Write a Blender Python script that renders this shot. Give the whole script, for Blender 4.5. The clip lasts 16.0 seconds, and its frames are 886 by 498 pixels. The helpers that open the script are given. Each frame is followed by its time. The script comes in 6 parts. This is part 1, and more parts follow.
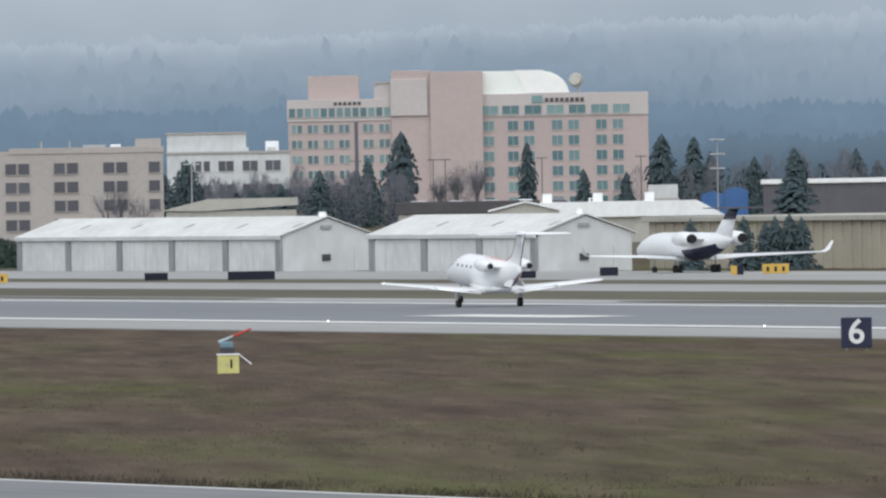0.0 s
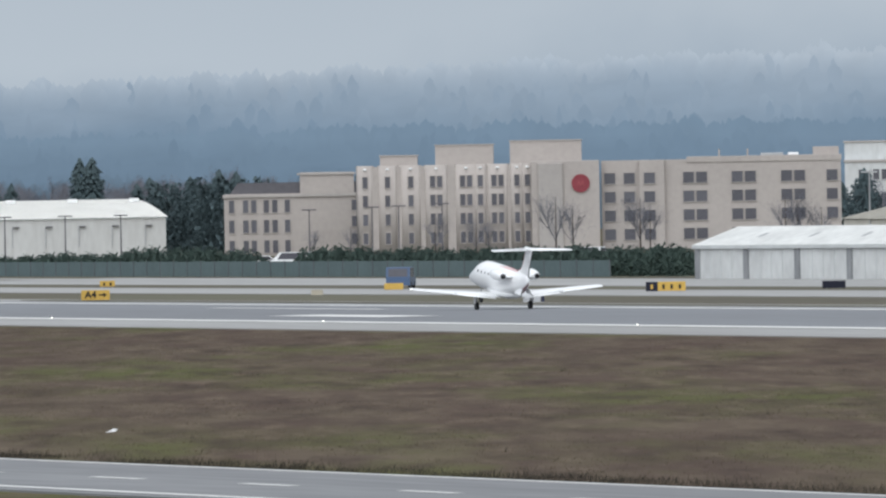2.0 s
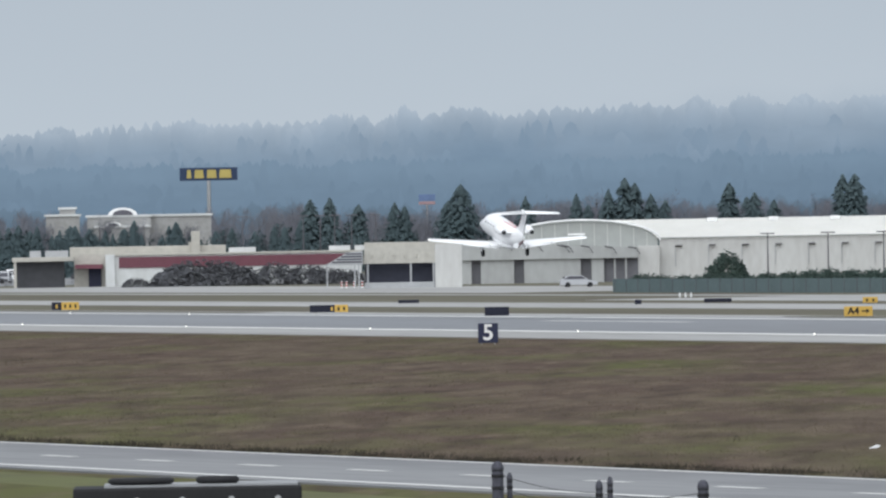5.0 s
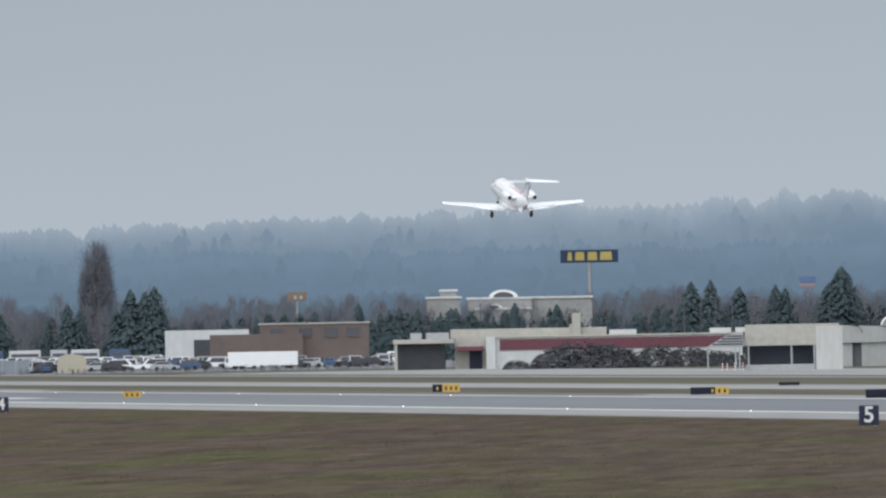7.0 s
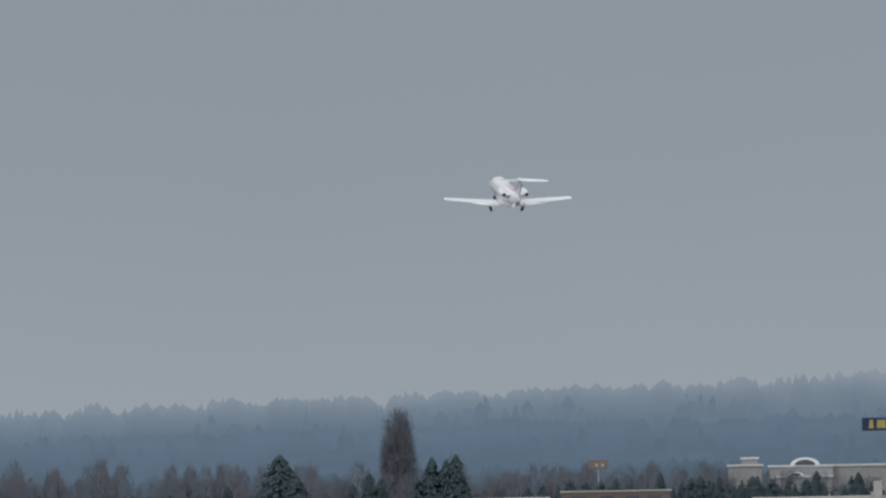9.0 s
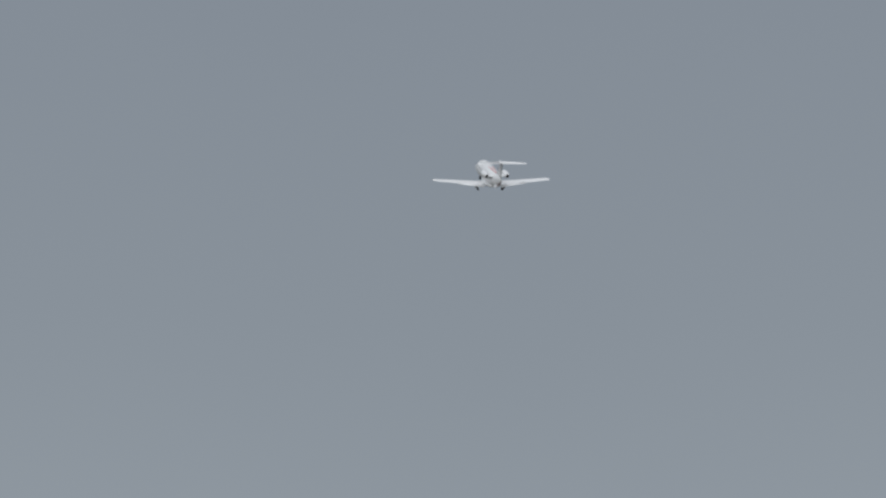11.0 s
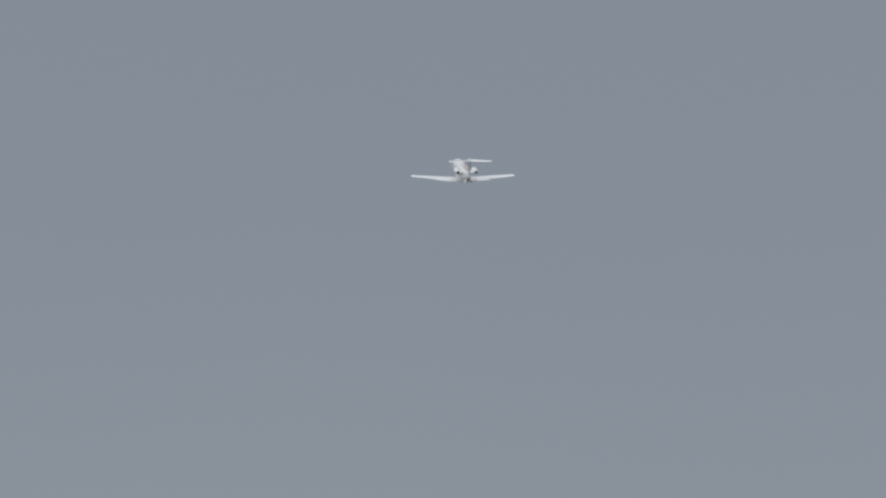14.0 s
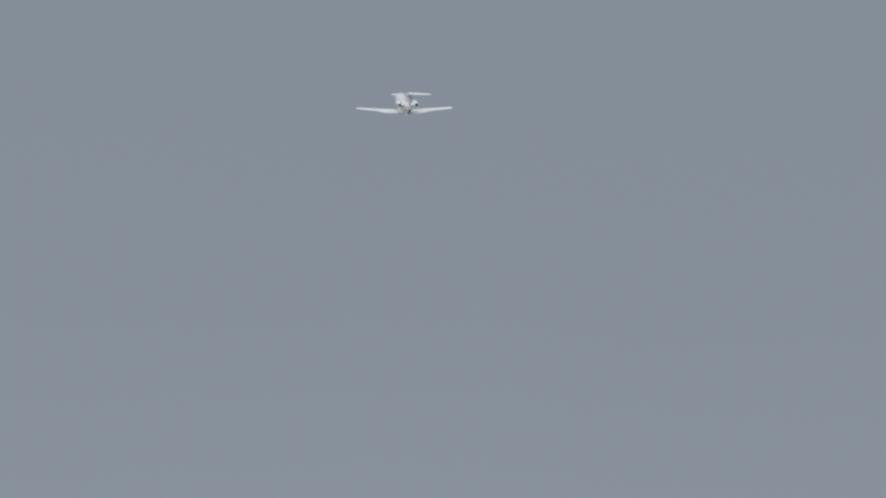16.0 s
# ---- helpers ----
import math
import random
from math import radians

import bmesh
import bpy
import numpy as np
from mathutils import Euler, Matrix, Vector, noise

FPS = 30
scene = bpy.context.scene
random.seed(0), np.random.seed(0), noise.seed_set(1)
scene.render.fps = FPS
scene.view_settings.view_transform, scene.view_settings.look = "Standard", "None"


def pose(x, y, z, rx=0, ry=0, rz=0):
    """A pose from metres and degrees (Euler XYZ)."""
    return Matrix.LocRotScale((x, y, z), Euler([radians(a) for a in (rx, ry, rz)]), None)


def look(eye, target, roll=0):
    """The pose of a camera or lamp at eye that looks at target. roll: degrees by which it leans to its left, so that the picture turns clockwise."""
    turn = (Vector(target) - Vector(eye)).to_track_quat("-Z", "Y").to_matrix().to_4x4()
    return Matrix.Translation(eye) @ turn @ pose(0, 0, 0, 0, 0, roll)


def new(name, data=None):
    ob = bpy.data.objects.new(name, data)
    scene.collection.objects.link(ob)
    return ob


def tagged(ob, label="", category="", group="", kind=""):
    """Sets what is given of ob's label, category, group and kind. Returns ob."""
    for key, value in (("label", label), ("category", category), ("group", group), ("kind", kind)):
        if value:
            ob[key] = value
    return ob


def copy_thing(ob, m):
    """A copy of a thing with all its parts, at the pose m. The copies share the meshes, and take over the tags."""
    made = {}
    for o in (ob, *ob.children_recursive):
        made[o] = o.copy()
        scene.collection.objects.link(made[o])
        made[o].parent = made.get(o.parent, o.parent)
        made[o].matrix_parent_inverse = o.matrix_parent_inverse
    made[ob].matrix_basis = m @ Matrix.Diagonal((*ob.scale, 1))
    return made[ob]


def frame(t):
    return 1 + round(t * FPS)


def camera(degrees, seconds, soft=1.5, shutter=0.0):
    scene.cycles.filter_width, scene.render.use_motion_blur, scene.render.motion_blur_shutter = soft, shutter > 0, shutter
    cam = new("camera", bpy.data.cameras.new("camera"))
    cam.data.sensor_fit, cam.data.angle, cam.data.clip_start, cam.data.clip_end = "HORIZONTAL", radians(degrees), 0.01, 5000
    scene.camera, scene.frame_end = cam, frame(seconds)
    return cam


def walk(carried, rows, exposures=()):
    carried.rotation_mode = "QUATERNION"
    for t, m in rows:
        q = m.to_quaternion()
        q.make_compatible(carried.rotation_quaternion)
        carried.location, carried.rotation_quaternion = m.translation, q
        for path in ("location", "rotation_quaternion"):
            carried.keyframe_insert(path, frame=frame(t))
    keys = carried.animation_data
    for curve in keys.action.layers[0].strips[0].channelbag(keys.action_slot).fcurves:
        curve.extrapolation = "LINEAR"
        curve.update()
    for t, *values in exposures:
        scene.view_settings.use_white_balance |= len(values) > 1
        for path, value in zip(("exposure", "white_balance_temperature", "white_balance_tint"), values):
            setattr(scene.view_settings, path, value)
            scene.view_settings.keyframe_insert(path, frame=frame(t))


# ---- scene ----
EYE = (0.0, 0.0, 6.94)
AIM = [
    (0.0, 19.2848, -0.2790), (0.5, 18.5190, -0.2582), (1.0, 17.7906, -0.2380), (1.5, 17.1220, -0.2155),
    (2.0, 16.4813, -0.1967), (2.5, 15.8571, -0.1780), (3.0, 15.2842, -0.1602), (3.5, 14.7406, -0.1434),
    (4.0, 14.2240, -0.1243), (4.5, 13.7624, -0.1028), (5.0, 13.3266, -0.0735), (5.2, 13.1480, -0.0527),
    (5.7, 12.7492, 0.0169), (6.2, 12.3554, 0.0990), (6.8, 11.9075, 0.2277), (7.3, 11.5513, 0.3959),
    (7.5, 11.4353, 0.4518), (8.0, 11.1100, 0.6413), (8.5, 10.7909, 0.8459), (9.0, 10.5225, 1.0110),
    (9.5, 10.2739, 1.1699), (10.0, 10.0269, 1.3568), (10.2, 9.9300, 1.4287), (11.0, 9.5833, 1.7141),
    (11.6, 9.3363, 1.9238), (12.3, 9.0625, 2.1616), (12.5, 8.9886, 2.2238), (13.0, 8.8109, 2.3819),
    (13.5, 8.6438, 2.5456), (14.0, 8.4985, 2.6850), (14.5, 8.3697, 2.8004), (15.0, 8.2431, 2.9038),
    (15.5, 8.1369, 2.9721), (16.0, 8.0859, 2.9635),
]


def aim(az, el):
    """The camera's pose on the levee, turned to a bearing from the runway's line and an elevation."""
    a, e = radians(az), radians(el)
    way = Vector((math.sin(a) * math.cos(e), math.cos(a) * math.cos(e), math.sin(e)))
    return look(EYE, Vector(EYE) + way * 1000, -1.03)


cam = camera(3.6657, 16.0, soft=2.35)
walk(cam, [(t, aim(a, e)) for t, a, e in AIM],
     exposures=[(0.0, -0.14), (1.5, -0.12), (2.5, -0.02), (4.0, 0.0), (5.2, -0.04), (7.3, -0.28), (8.0, -0.46), (9.0, -0.74), (9.5, -0.85), (10.2, -0.88), (12.5, -0.86), (16.0, -0.83)])

# ---- sky and sun ----
world = bpy.data.worlds.new("overcast_sky")
scene.world = world
world.use_nodes = True
wn, wl = world.node_tree.nodes, world.node_tree.links
wn.clear()
w_out, w_bg = wn.new("ShaderNodeOutputWorld"), wn.new("ShaderNodeBackground")
w_sky = wn.new("ShaderNodeTexSky")
w_sky.sky_type, w_sky.sun_disc = "NISHITA", False
w_sky.sun_elevation, w_sky.sun_rotation = radians(30), radians(150)
w_co, w_sep, w_ramp, w_mix = wn.new("ShaderNodeTexCoord"), wn.new("ShaderNodeSeparateXYZ"), wn.new("ShaderNodeValToRGB"), wn.new("ShaderNodeMix")
w_mix.data_type = "RGBA"
w_mix.inputs[0].default_value = 0.96
w_noise, w_add = wn.new("ShaderNodeTexNoise"), wn.new("ShaderNodeMath")
w_noise.inputs["Scale"].default_value, w_noise.inputs["Detail"].default_value = 22.0, 4.0
w_add.operation, w_add.inputs[1].default_value = "MULTIPLY_ADD", 0.012
r = w_ramp.color_ramp
r.elements[0].position, r.elements[0].color = 0.0, (5.0, 5.75, 6.5, 1)
r.elements[1].position, r.elements[1].color = 1.0, (6.0, 6.3, 6.8, 1)
for p, c in ((0.012, (5.1, 5.85, 6.65)), (0.03, (4.52, 5.22, 6.05)), (0.055, (4.16, 4.80, 5.68)), (0.1, (3.95, 4.55, 5.4)), (0.3, (5.0, 5.4, 6.0))):
    r.elements.new(p).color = (*c, 1)
wl.new(w_co.outputs["Generated"], w_sep.inputs[0])
wl.new(w_co.outputs["Generated"], w_noise.inputs["Vector"])
wl.new(w_noise.outputs[0], w_add.inputs[0])
wl.new(w_sep.outputs[2], w_add.inputs[2])
wl.new(w_add.outputs[0], w_ramp.inputs[0])
wl.new(w_sky.outputs[0], w_mix.inputs[6])
wl.new(w_ramp.outputs[0], w_mix.inputs[7])
wl.new(w_mix.outputs[2], w_bg.inputs[0])
wl.new(w_bg.outputs[0], w_out.inputs[0])
w_bg.inputs[1].default_value = 0.1

sun = new("sun", bpy.data.lights.new("sun", "SUN"))
sun.data.energy, sun.data.angle, sun.data.color = 3.35, radians(100), (0.93, 0.96, 0.985)
sun.matrix_world = look((0, 0, 300), (122, 220, 0))


# ---- materials ----
def mat(name, color, rough=0.7, metal=0.0, vary=0.25, scale=0.5, fine=6.0, bump=0.0, dark=None, stretch=(1, 1, 1), island=0.0, spec=0.4):
    """A surface with broad stains and fine grain: two noises mix color with a darker or given second colour."""
    m = bpy.data.materials.new(name)
    m.use_nodes = True
    n, l = m.node_tree.nodes, m.node_tree.links
    b = n["Principled BSDF"]
    b.inputs["Roughness"].default_value, b.inputs["Metallic"].default_value = rough, metal
    b.inputs["Specular IOR Level"].default_value = spec
    co, mp = n.new("ShaderNodeTexCoord"), n.new("ShaderNodeMapping")
    mp.inputs["Scale"].default_value = stretch
    l.new(co.outputs["Object"], mp.inputs[0])
    big, small = n.new("ShaderNodeTexNoise"), n.new("ShaderNodeTexNoise")
    for node, s, d in ((big, scale, 5.0), (small, fine, 3.0)):
        node.inputs["Scale"].default_value, node.inputs["Detail"].default_value = s, d
        l.new(mp.outputs[0], node.inputs["Vector"])
    add = n.new("ShaderNodeMath")
    add.operation = "MULTIPLY_ADD"
    add.inputs[1].default_value = 0.45
    l.new(small.outputs[0], add.inputs[0])
    sub = n.new("ShaderNodeMath")
    sub.operation, sub.inputs[1].default_value = "MULTIPLY", 0.55
    l.new(big.outputs[0], sub.inputs[0])
    l.new(sub.outputs[0], add.inputs[2])
    ramp = n.new("ShaderNodeValToRGB")
    second = dark or tuple(c * (1 - vary) for c in color)
    ramp.color_ramp.elements[0].position, ramp.color_ramp.elements[0].color = 0.36, (*second, 1)
    ramp.color_ramp.elements[1].position, ramp.color_ramp.elements[1].color = 0.62, (*color, 1)
    l.new(add.outputs[0], ramp.inputs[0])
    last = ramp.outputs[0]
    if island:
        info, hsv, ma = n.new("ShaderNodeNewGeometry"), n.new("ShaderNodeHueSaturation"), n.new("ShaderNodeMapRange")
        ma.inputs[3].default_value, ma.inputs[4].default_value = 1 - island, 1 + island
        l.new(info.outputs["Random Per Island"], ma.inputs[0])
        l.new(ma.outputs[0], hsv.inputs["Value"])
        l.new(last, hsv.inputs["Color"])
        last = hsv.outputs[0]
    l.new(last, b.inputs["Base Color"])
    if bump:
        bp = n.new("ShaderNodeBump")
        bp.inputs["Strength"].default_value, bp.inputs["Distance"].default_value = bump, 0.05
        l.new(add.outputs[0], bp.inputs["Height"])
        l.new(bp.outputs[0], b.inputs["Normal"])
    return m


def glass(name, color, rough=0.12, pale=None):
    """Window glass; from pane to pane a drawn curtain or a dark room shows behind it."""
    m = mat(name, color, rough, 0.0, 0.35, 0.4, 3.0, spec=0.6)
    n, l = m.node_tree.nodes, m.node_tree.links
    b = n["Principled BSDF"]
    info, mix, rng = n.new("ShaderNodeObjectInfo"), n.new("ShaderNodeMix"), n.new("ShaderNodeMapRange")
    mix.data_type = "RGBA"
    rng.inputs[1].default_value, rng.inputs[2].default_value, rng.inputs[4].default_value = 0.3, 1.0, 0.75
    l.new(info.outputs["Random"], rng.inputs[0])
    l.new(rng.outputs[0], mix.inputs[0])
    l.new(b.inputs["Base Color"].links[0].from_socket, mix.inputs[6])
    mix.inputs[7].default_value = (*(pale or tuple(c * 1.6 for c in color)), 1)
    l.new(mix.outputs[2], b.inputs["Base Color"])
    return m


def glow(name, color, power):
    m = bpy.data.materials.new(name)
    m.use_nodes = True
    b = m.node_tree.nodes["Principled BSDF"]
    b.inputs["Base Color"].default_value = (*color, 1)
    b.inputs["Emission Color"].default_value = (*color, 1)
    b.inputs["Emission Strength"].default_value = power
    return m


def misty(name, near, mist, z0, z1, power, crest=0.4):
    """Far woods seen through mist: a plain backdrop with the mist painted into its glow, which turns to cloud with
    height, towards the tree tips.
    """
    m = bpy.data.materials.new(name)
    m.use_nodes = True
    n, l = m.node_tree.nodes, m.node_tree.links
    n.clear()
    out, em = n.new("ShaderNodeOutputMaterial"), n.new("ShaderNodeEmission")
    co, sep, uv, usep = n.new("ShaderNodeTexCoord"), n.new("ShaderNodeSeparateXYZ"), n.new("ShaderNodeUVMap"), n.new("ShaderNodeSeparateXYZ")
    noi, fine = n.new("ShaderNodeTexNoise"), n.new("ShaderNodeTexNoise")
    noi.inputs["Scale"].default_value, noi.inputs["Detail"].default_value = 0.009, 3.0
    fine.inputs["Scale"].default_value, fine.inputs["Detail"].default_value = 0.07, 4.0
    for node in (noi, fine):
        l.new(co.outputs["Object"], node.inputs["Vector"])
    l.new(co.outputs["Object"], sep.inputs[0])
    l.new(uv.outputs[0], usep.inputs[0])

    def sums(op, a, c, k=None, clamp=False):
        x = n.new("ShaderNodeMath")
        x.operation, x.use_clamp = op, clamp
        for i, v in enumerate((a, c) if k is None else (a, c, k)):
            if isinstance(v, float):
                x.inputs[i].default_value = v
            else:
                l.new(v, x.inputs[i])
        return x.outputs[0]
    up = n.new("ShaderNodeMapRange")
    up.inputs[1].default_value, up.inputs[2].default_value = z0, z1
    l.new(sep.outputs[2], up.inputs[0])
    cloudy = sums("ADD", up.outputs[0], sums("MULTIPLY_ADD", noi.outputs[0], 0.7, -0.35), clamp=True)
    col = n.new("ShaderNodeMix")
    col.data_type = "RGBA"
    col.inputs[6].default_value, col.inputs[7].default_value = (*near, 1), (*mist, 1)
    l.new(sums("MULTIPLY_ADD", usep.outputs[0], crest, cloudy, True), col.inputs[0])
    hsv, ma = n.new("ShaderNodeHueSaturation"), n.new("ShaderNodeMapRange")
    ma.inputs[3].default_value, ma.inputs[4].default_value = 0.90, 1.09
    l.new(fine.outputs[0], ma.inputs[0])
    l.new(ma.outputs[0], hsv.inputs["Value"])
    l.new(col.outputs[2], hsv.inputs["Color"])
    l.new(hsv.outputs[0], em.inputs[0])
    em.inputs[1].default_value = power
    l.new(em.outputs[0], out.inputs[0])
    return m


def grass_mat(name, brown, tan, green):
    """Winter grass: brown and tan at a few metres, green in wide patches and along old tracks."""
    m = bpy.data.materials.new(name)
    m.use_nodes = True
    n, l = m.node_tree.nodes, m.node_tree.links
    b = n["Principled BSDF"]
    b.inputs["Roughness"].default_value, b.inputs["Specular IOR Level"].default_value = 0.95, 0.1
    co = n.new("ShaderNodeTexCoord")

    def cloud(scale, detail, lo, hi, stretch):
        mp, no, mr = n.new("ShaderNodeMapping"), n.new("ShaderNodeTexNoise"), n.new("ShaderNodeMapRange")
        # tussocks and old wheel tracks run about 16 degrees off the runway's line
        mp.vector_type = "TEXTURE"
        mp.inputs["Rotation"].default_value = (0, 0, radians(-16))
        mp.inputs["Scale"].default_value = tuple(1 / v for v in stretch)
        no.inputs["Scale"].default_value, no.inputs["Detail"].default_value, no.inputs["Roughness"].default_value = scale, detail, 0.62
        mr.inputs[1].default_value, mr.inputs[2].default_value = lo, hi
        l.new(co.outputs["Object"], mp.inputs[0])
        l.new(mp.outputs[0], no.inputs["Vector"])
        l.new(no.outputs[0], mr.inputs[0])
        return mr.outputs[0]

    def blend(f, a, c):
        x = n.new("ShaderNodeMix")
        x.data_type = "RGBA"
        for sock, v in ((0, f), (6, a), (7, c)):
            if isinstance(v, tuple):
                x.inputs[sock].default_value = (*v, 1)
            else:
                l.new(v, x.inputs[sock])
        return x.outputs[2]
    first = blend(cloud(0.17, 6, 0.38, 0.62, (1, 0.12, 1)), brown, tan)
    second = blend(cloud(0.065, 6, 0.48, 0.65, (1, 0.18, 1)), first, green)
    sep, lush = n.new("ShaderNodeSeparateXYZ"), tuple(c * 1.12 for c in green)
    l.new(co.outputs["Object"], sep.inputs[0])
    # greener sward beside the road, beside the runway and on the levee
    for far, near, scale, lo in ((120, 102, 0.05, 0.42), (208, 220, 0.06, 0.44), (90, 80, 0.05, 0.2)):
        mr, mul = n.new("ShaderNodeMapRange"), n.new("ShaderNodeMath")
        mr.inputs[1].default_value, mr.inputs[2].default_value = far, near
        mul.operation = "MULTIPLY"
        l.new(sep.outputs[0], mr.inputs[0])
        l.new(mr.outputs[0], mul.inputs[0])
        l.new(cloud(scale, 5, lo, lo + 0.2, (1.6, 0.22, 1)), mul.inputs[1])
        second = blend(mul.outputs[0], second, lush)
    pale = tuple(c * 1.25 for c in tan)
    streak = blend(cloud(0.7, 6, 0.50, 0.74, (1, 0.09, 1)), second, pale)
    dark = tuple(c * 0.62 for c in brown)
    third = blend(cloud(0.42, 7, 0.46, 0.74, (1, 0.11, 3)), streak, dark)
    l.new(third, b.inputs["Base Color"])
    return m


M_grass = grass_mat("winter_grass", (0.078, 0.054, 0.042), (0.106, 0.082, 0.058), (0.083, 0.086, 0.032))
M_tuft = mat("dry_grass_blades", (0.094, 0.073, 0.048), 0.95, 0, 0.3, 0.05, 0.4, 0, (0.072, 0.060, 0.036), island=0.15)
M_weed = mat("dark_weeds", (0.070, 0.060, 0.042), 0.95, 0, 0.3, 0.05, 0.4, 0, (0.052, 0.047, 0.036), island=0.3)
M_green = mat("levee_grass", (0.105, 0.115, 0.035), 0.95, 0, 0.3, 0.15, 2.0, 0.3, (0.075, 0.075, 0.03))
M_dirt = mat("verge_grass", (0.112, 0.108, 0.070), 0.95, 0, 0.3, 0.05, 0.5, 0.2, (0.076, 0.064, 0.048), (1, 0.15, 1))
M_asphalt = mat("runway_asphalt", (0.215, 0.225, 0.24), 0.55, 0, 0.2, 0.05, 1.2, 0.1, (0.165, 0.17, 0.18), (1, 0.06, 1), spec=0.2)
M_conc = mat("concrete_shoulder", (0.365, 0.365, 0.36), 0.7, 0, 0.2, 0.06, 1.0, 0.1, (0.27, 0.268, 0.26), (1, 0.1, 1), spec=0.2)
M_road = mat("road_asphalt", (0.225, 0.228, 0.232), 0.55, 0, 0.2, 0.08, 1.5, 0.1, (0.142, 0.144, 0.15), (1, 0.08, 1), spec=0.35)
M_jamb = mat("grey_door_jambs", (0.33, 0.34, 0.35), 0.7, 0, 0.3, 0.4, 3.0, 0, (0.22, 0.225, 0.235), (1, 1, 0.3))
M_stained = mat("stained_white_doors", (0.70, 0.71, 0.70), 0.6, 0, 0.2, 0.22, 1.4, 0.02, (0.55, 0.555, 0.55), (1, 0.6, 0.6))
M_jet = mat("white_aircraft_paint", (0.90, 0.905, 0.91), 0.22, 0, 0.04, 0.6, 4.0, spec=0.6)
M_screen = mat("blue_grey_screen", (0.24, 0.27, 0.30), 0.9, 0, 0.15, 0.3, 2.0)
M_tansign = mat("tan_sign_panel", (0.22, 0.17, 0.14), 0.6, 0, 0.2, 0.4, 2.0)
M_leanto = mat("grey_fascia_panels", (0.40, 0.41, 0.405), 0.8, 0, 0.15, 0.2, 1.4, 0, (0.33, 0.335, 0.33), (1, 1, 0.4))
M_paint = mat("white_road_paint", (0.76, 0.76, 0.74), 0.6, 0, 0.2, 0.4, 5.0)
M_white = mat("white_paint", (0.82, 0.83, 0.84), 0.28, 0, 0.06, 0.6, 4.0, spec=0.5)
M_dirtywhite = mat("weathered_white_metal", (0.60, 0.615, 0.615), 0.55, 0, 0.16, 0.25, 1.2, 0.02, (0.49, 0.50, 0.495), (1, 0.4, 0.4))
M_roofwhite = mat("white_metal_roof", (0.85, 0.855, 0.85), 0.5, 0, 0.14, 0.3, 1.6)
M_barrel = mat("clean_white_roof", (0.92, 0.915, 0.885), 0.95, 0, 0.05, 0.3, 1.6, spec=0.02)
M_roofpale = mat("weathered_white_roof", (0.70, 0.705, 0.685), 0.6, 0, 0.14, 0.3, 1.6, 0, (0.55, 0.555, 0.54), (1, 0.5, 1))
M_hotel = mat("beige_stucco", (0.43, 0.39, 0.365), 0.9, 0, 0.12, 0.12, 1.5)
# darker copy of beige_stucco with shade put into its colour
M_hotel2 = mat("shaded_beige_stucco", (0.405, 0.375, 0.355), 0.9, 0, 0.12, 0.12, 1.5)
M_pink = mat("pink_stucco", (0.49, 0.405, 0.385), 0.9, 0, 0.10, 0.1, 1.2)
M_pinklight = mat("pale_pink_stucco", (0.54, 0.49, 0.475), 0.9, 0, 0.10, 0.1, 1.2)
M_cream = mat("cream_wall", (0.46, 0.445, 0.40), 0.85, 0, 0.14, 0.2, 1.6, 0, (0.38, 0.365, 0.33))
M_beigemetal = mat("beige_corrugated_metal", (0.45, 0.41, 0.33), 0.6, 0, 0.12, 0.3, 2.0)
M_darkroof = mat("dark_roofing", (0.085, 0.08, 0.085), 0.8, 0, 0.2, 0.3, 2.0)
M_slate = mat("grey_roof_tiles", (0.122, 0.118, 0.132), 0.8, 0, 0.2, 0.3, 2.0)
M_red = mat("dark_red_cladding", (0.155, 0.052, 0.072), 0.6, 0, 0.2, 0.3, 2.0)
M_brick = mat("brown_brickwork", (0.165, 0.132, 0.122), 0.9, 0, 0.2, 0.3, 3.0)
M_glassdark = glass("dark_window_glass", (0.080, 0.078, 0.095), 0.2, (0.105, 0.105, 0.125))
M_glassteal = glass("teal_window_glass", (0.085, 0.185, 0.205), 0.12, (0.24, 0.36, 0.36))
M_teal2 = mat("pale_dome_panels", (0.86, 0.89, 0.84), 0.4, 0, 0.06, 0.3, 2.0)
M_black = mat("black_rubber", (0.018, 0.018, 0.02), 0.8, 0, 0.3, 2.0, 20.0)
M_dark = mat("dark_grey_metal", (0.06, 0.062, 0.07), 0.6, 0, 0.3, 1.0, 10.0)
M_navy = mat("navy_sign_face", (0.012, 0.016, 0.05), 0.5, 0, 0.2, 1.0, 8.0)
M_yellow = mat("yellow_sign_face", (0.58, 0.37, 0.075), 0.55, 0, 0.2, 1.0, 8.0)
M_paleyellow = mat("pale_yellow_paint", (0.62, 0.58, 0.22), 0.6, 0, 0.15, 3.0, 16.0)
M_board = mat("dark_navy_board", (0.026, 0.028, 0.042), 0.8, 0, 0.2, 1.0, 8.0, spec=0.1)
M_recess = mat("door_opening_shade", (0.16, 0.16, 0.175), 0.8, 0, 0.15, 0.3, 2.0)
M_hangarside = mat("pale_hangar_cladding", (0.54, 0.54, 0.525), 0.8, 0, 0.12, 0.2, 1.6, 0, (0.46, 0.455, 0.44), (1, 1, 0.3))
M_bay = mat("loading_bay_shade", (0.085, 0.090, 0.125), 0.8, 0, 0.15, 0.3, 2.0)
M_metal = mat("galvanised_steel", (0.42, 0.43, 0.44), 0.45, 0.6, 0.2, 1.0, 9.0)
